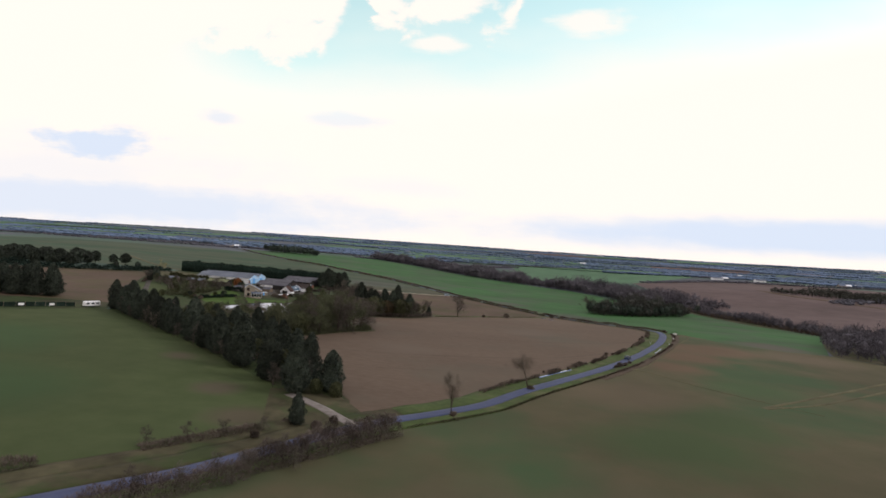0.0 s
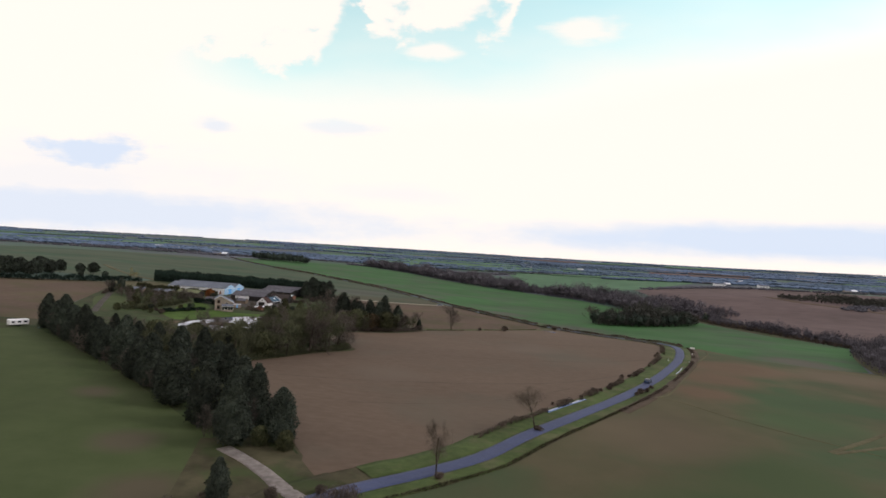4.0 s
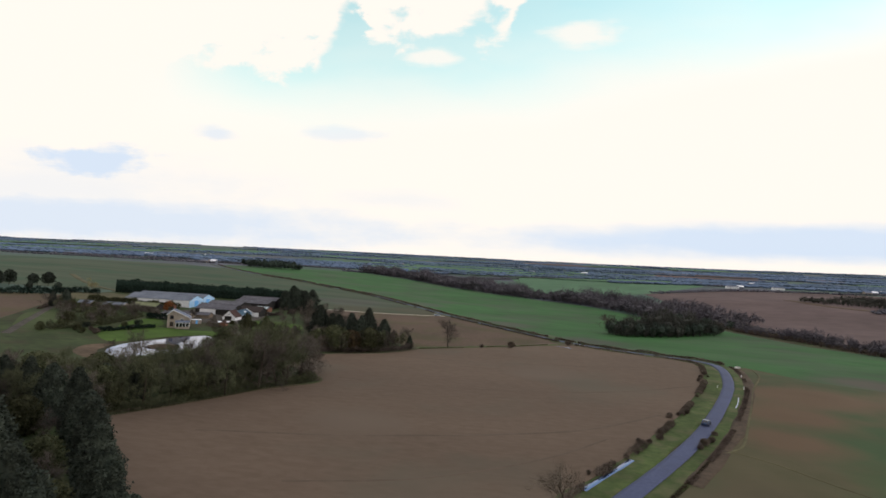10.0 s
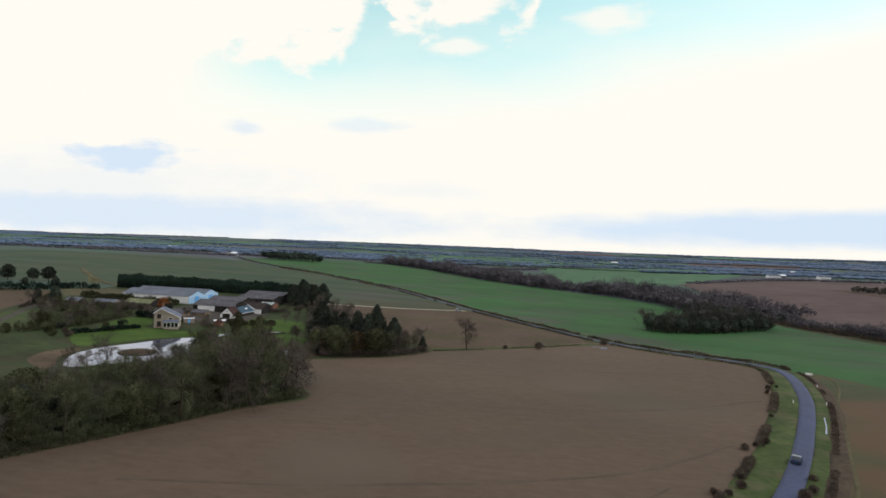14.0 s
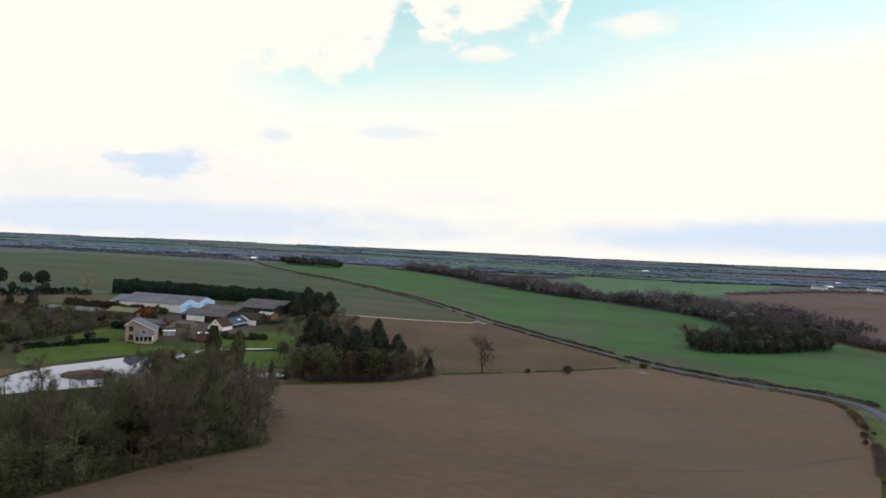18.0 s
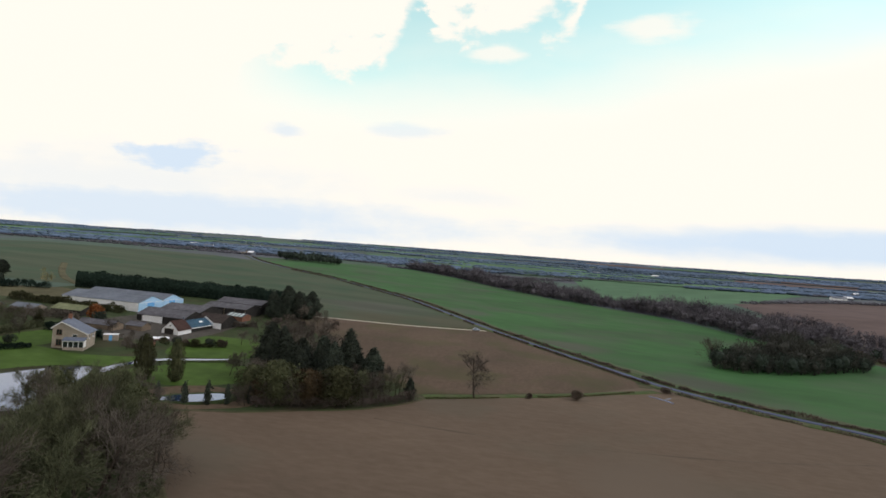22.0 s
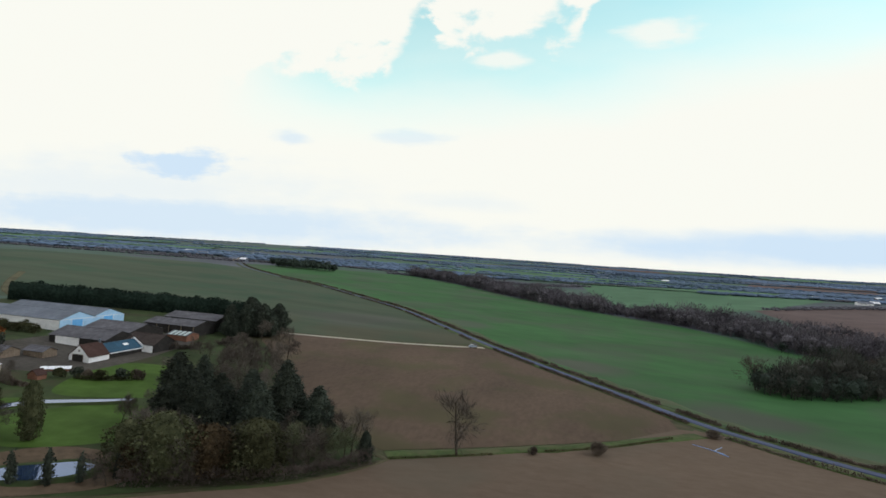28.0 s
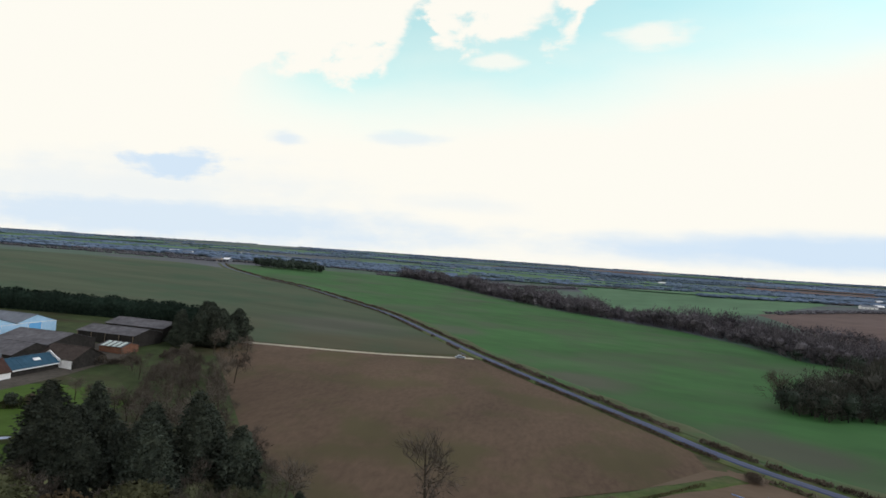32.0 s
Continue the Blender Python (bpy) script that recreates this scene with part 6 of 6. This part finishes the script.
# caravan and glasshouse at the field corner
caravan = thing("caravan", pose(-159.5, 214.5, ground_z(-159.5, 214.5), 0, 0, 62), "white touring caravan behind the field corner", "caravan")
part("body", boxed(-3.0, 3.0, -1.1, 1.1, .55, 2.5, .25), PLASTIC_WHITE, caravan)
for x in (-1.8, 0, 1.8):
    part("window", boxed(x - .5, x + .5, -1.13, -1.08, 1.35, 1.95), GLASS, caravan)
for y in (-1.05, 1.05):
    bm = bmesh.new()
    bmesh.ops.create_cone(bm, segments=16, cap_ends=True, radius1=.34, radius2=.34, depth=.2, matrix=Matrix.Translation((0, y, .34)) @ Matrix.Rotation(math.pi / 2, 4, "X"))
    part("wheel", bm, RUBBER, caravan)
part("tow_bar", boxed(3.0, 4.0, -.08, .08, .45, .55), TIMBER, caravan)
fence_line = curve_through([(-163, 210), (-172, 192), (-178, 180)], 3.0)
screen = thing("screen_fence", pose(-163, 210, ground_z(-163, 210)), "green mesh screen fence with white notice boards", "fence")
for k, (a, b) in enumerate(zip(fence_line, fence_line[1:])):
    turn = math.atan2(b.y - a.y, b.x - a.x)
    m = pose(a.x + 163, a.y - 210, ground_z(a.x, a.y) - ground_z(-163, 210), 0, 0, math.degrees(turn))
    post = part("post", boxed(-.05, .05, -.05, .05, -.2, 1.9), TIMBER, screen)
    post.matrix_local = m
    panel = part("panel", boxed(.06, (b - a).length - .06, -.02, .02, .1, 1.8), YEW, screen)
    panel.matrix_local = m
    if k in (2, 5):
        board = part("notice_board", boxed(.4, 2.2, .03, .07, .5, 1.4), PLASTIC_WHITE, screen, "blank white board")
        board.matrix_local = m


# ---------------------------------------------------------------- vehicles and road furniture
def car(x, y, turn, paint, label, lift=.14):
    ob = thing("car", pose(x, y, ground_z(x, y) + lift, 0, 0, turn), label, "car")
    side = [(-2.1, .35), (2.1, .35), (2.15, .70), (1.95, .84), (1.0, .94), (.35, 1.42), (-1.1, 1.46), (-1.95, 1.0), (-2.15, .88)]
    bm = wall_with_profile(side, 1.72, "y", -.86)
    bmesh.ops.bevel(bm, geom=bm.edges[:], offset=.07, segments=2, affect="EDGES")
    part("body", bm, paint, ob)
    for y0 in (-.885, .845):
        part("window", wall_with_profile([(-1.55, 1.0), (.75, 1.0), (.30, 1.36), (-1.05, 1.40)], .04, "y", y0), GLASS, ob)
    part("windscreen", slab([(.98, -.72, .97), (.98, .72, .97), (.42, .66, 1.40), (.42, -.66, 1.40)], .03), GLASS, ob)
    part("rear_window", slab([(-1.93, -.7, 1.04), (-1.93, .7, 1.04), (-1.2, .64, 1.45), (-1.2, -.64, 1.45)], .03), GLASS, ob)
    for sx in (-1.3, 1.3):
        for sy in (-.8, .8):
            bm = bmesh.new()
            m = Matrix.Translation((sx, sy, .33)) @ Matrix.Rotation(math.pi / 2, 4, "X")
            bmesh.ops.create_cone(bm, segments=20, cap_ends=True, radius1=.33, radius2=.33, depth=.22, matrix=m)
            wheel = part("wheel", bm, RUBBER, ob)
            bm = bmesh.new()
            bmesh.ops.create_cone(bm, segments=16, cap_ends=True, radius1=.2, radius2=.2, depth=.25, matrix=m)
            part("rim", bm, FIBRE, wheel, "grey wheel rim")
    for sy in (-.62, .62):
        part("headlight", boxed(2.08, 2.17, sy - .16, sy + .16, .62, .76), PLASTIC_WHITE, ob)
        part("tail_light", boxed(-2.19, -2.1, sy - .14, sy + .14, .74, .92), TILE_RED, ob)
    return ob


car(57.4, 238.5, 61, CAR_PAINT, "dark blue car driving on the lane")
car(-41, 508, 25, CAR_GREY, "pale blue car waiting at the track mouth")

sign = thing("road_sign", pose(106.5, 338.5, ground_z(106.5, 338.5), 0, 0, -20), "white rectangular warning board at the road bend", "sign")
for x in (-.7, .7):
    part("post", boxed(x - .05, x + .05, -.05, .05, -.3, 1.5), TIMBER, sign)
part("board", boxed(-1.1, 1.1, -.09, -.05, .75, 1.55, .01), PLASTIC_WHITE, sign, "plain white board")
marker = thing("marker_post", pose(89.5, 292, ground_z(89.5, 292)), "small white roadside marker post", "post", "bend markers")
part("shaft", boxed(-.09, .09, -.09, .09, -.2, 1.0, .02), PLASTIC_WHITE, marker)
part("reflector", boxed(-.06, .06, -.1, -.085, .72, .86), TILE_RED, marker, "red reflector")
for x, y in ((80.5, 292), (99.5, 318)):
    copy_thing(marker, pose(x, y, ground_z(x, y)))

# ---------------------------------------------------------------- garden plants
hedge(curve_through([(-127, 361), (-122, 362), (-113, 370)], 2), 1.9, 2.4, IVY, .3, 44, "olive brown garden hedge below the yard", broad=.5, per=110, gaps=.4)
hedge(curve_through([(-172, 352), (-160, 355), (-150, 352)], 2), 2.6, 3.0, YEW, .4, 45, "dark evergreen hedge behind the house", broad=.5, per=110)
hedge(curve_through([(-205, 366), (-190, 372), (-180, 372), (-174, 362)], 2), 2.8, 4.0, TWIG, .4, 46, "brown leafless shrubbery behind the garden", per=110)
hedge(curve_through([(-140, 352), (-134, 348), (-128, 349)], 2), 1.6, 2.2, HEDGE_BROWN, .3, 47, "brown garden border beside the house", per=90)
hedge(curve_through([(-178, 296), (-174, 316), (-175, 336), (-178, 356)], 2), 2.2, 5, TWIG_GREEN, .36, 48, "overgrown shrubbery at the lawn edge", per=110)
hedge(curve_through([(-140, 402), (-132, 410), (-126, 424), (-128, 440)], 2), 2.4, 3.0, TWIG, .36, 49, "brown leafless hedge behind the cart shed", per=90, gaps=.5)
scatter(oak, ((-132, 345), (-136, 350), (-150, 356), (-160, 352), (-178, 345), (-170, 340)), .4, .55, 1.0)
scatter(shrub, ((-130, 359.5), (-127, 361), (-124, 362), (-121, 363), (-117.5, 366), (-114.5, 369)), 1.15, 1.5, .4, group="yard shrubs")
scatter(shrub, ((-163, 322), (-161.5, 329.5), (-166, 305), (-169, 301), (-172, 309), (-160, 300), (-164, 297), (-157, 318)), .95, 1.35, .6, group="lawn shrubs")
for x, y, s in ((-83, 304.8, 1.05), (-78.3, 307, 1.15), (-88, 302, 1.0), (-75, 310, .95), (-71, 313.5, .85)):
    slim_cypress.stand(x, y, s * 1.4, wide=.6, group="reed pond cypresses")
ivy_tree.stand(-104.5, 317.5, 1.5, shape=0, wide=.44, label="tall ivy-clad tree on the lawn")
ivy_tree.stand(-97.5, 321, 1.45, shape=1, wide=.40, label="tall ivy-clad tree on the lawn")
scatter(oak, ((-106, 322), (-90, 336)), .45, .6, 1.0)
scatter(brown_tree, ((-119, 268), (-112, 262), (-106, 272), (-127, 262), (-116, 256)), .62, .82, .6, label="leafless brown tree on the pond bank")
brown_tree.stand(-122, 272, 1.05, label="leafless brown tree on the pond bank")
scatter(oak, ((-88, 338), (-94, 350), (-104, 372), (-112, 378)), .42, .55, 1.0)
rust_tree.stand(-176, 378, .95)
shrub.stand(-172, 375.5, 2.0, shape=1, label="dark blue-green garden conifer bush")
garden = [(-178, 290), (-172, 310), (-174, 330), (-178, 350), (-178, 362), (-212, 362), (-224, 350), (-205, 335), (-186, 318), (-178, 296)]
for k, (x, y) in enumerate(filled(garden, 4.6, 14)):
    (scrub_tree, brown_tree, oak, ivy_tree)[k % 4].stand(x, y, rnd.uniform(.45, .68), group="garden trees")
scatter(cypress_row, ((-232, 372), (-226, 356)), .5, .62, 1.0)
hedge(curve_through([(-163, 303), (-158, 317), (-153, 329)], 2), 1.7, 2.0, YEW, .3, 41, "low dark clipped garden hedge", broad=.5, per=120)
hedge(curve_through([(-236, 395), (-215, 398), (-196, 398), (-182, 400)], 3), 3.0, 4.5, IVY, .4, 42, "broad olive green hedge before the long barn", broad=.5, per=130)
hedge(curve_through([(-252, 392), (-238, 374), (-222, 342)], 3), 1.5, 1.6, HEDGE_BROWN, .36, 43, "low brown hedge along the farm drive", per=40)

# ---------------------------------------------------------------- far houses
far_spots = [(458, 1219, 22, 0), (475, 1226, 12, 1), (538, 1210, 20, 0), (672, 1169, 12, 2), (690, 1180, 10, 1), (740, 1230, 14, 0), (865, 1398, 14, 2), (906, 1690, 16, 0), (940, 1720, 14, 2),
             (649, 1576, 12, 1), (-821, 1640, 18, 0), (-800, 1330, 22, 1), (-482, 1345, 12, 2), (-729, 1276, 20, 0), (-508, 1039, 14, 2), (-495, 1045, 10, 1), (447, 1362, 10, 0), (120, 1900, 18, 0),
             (-300, 1900, 16, 2), (1000, 1500, 16, 0), (300, 2000, 20, 1)]
for x, y, long, k in far_spots:
    ob, w, d, z = gabled("far_house", ("distant white-walled farm building", "distant low grey-roofed barn", "distant brick house with a dark roof")[k], x - long / 2, x + long / 2, y - 5, y + 5, 3.6, 6.2, "x",
                         (WHITEWASH, FIBRE, BRICK)[k], (FIBRE, WHITEWASH, SLATE)[k], pitch=6.0, category="house")
    for a in (-.5, 0, .5):
        part("window", boxed(a * w - .6, a * w + .6, -d - .05, -d + .02, 1.1, 2.3), GLASS, ob)
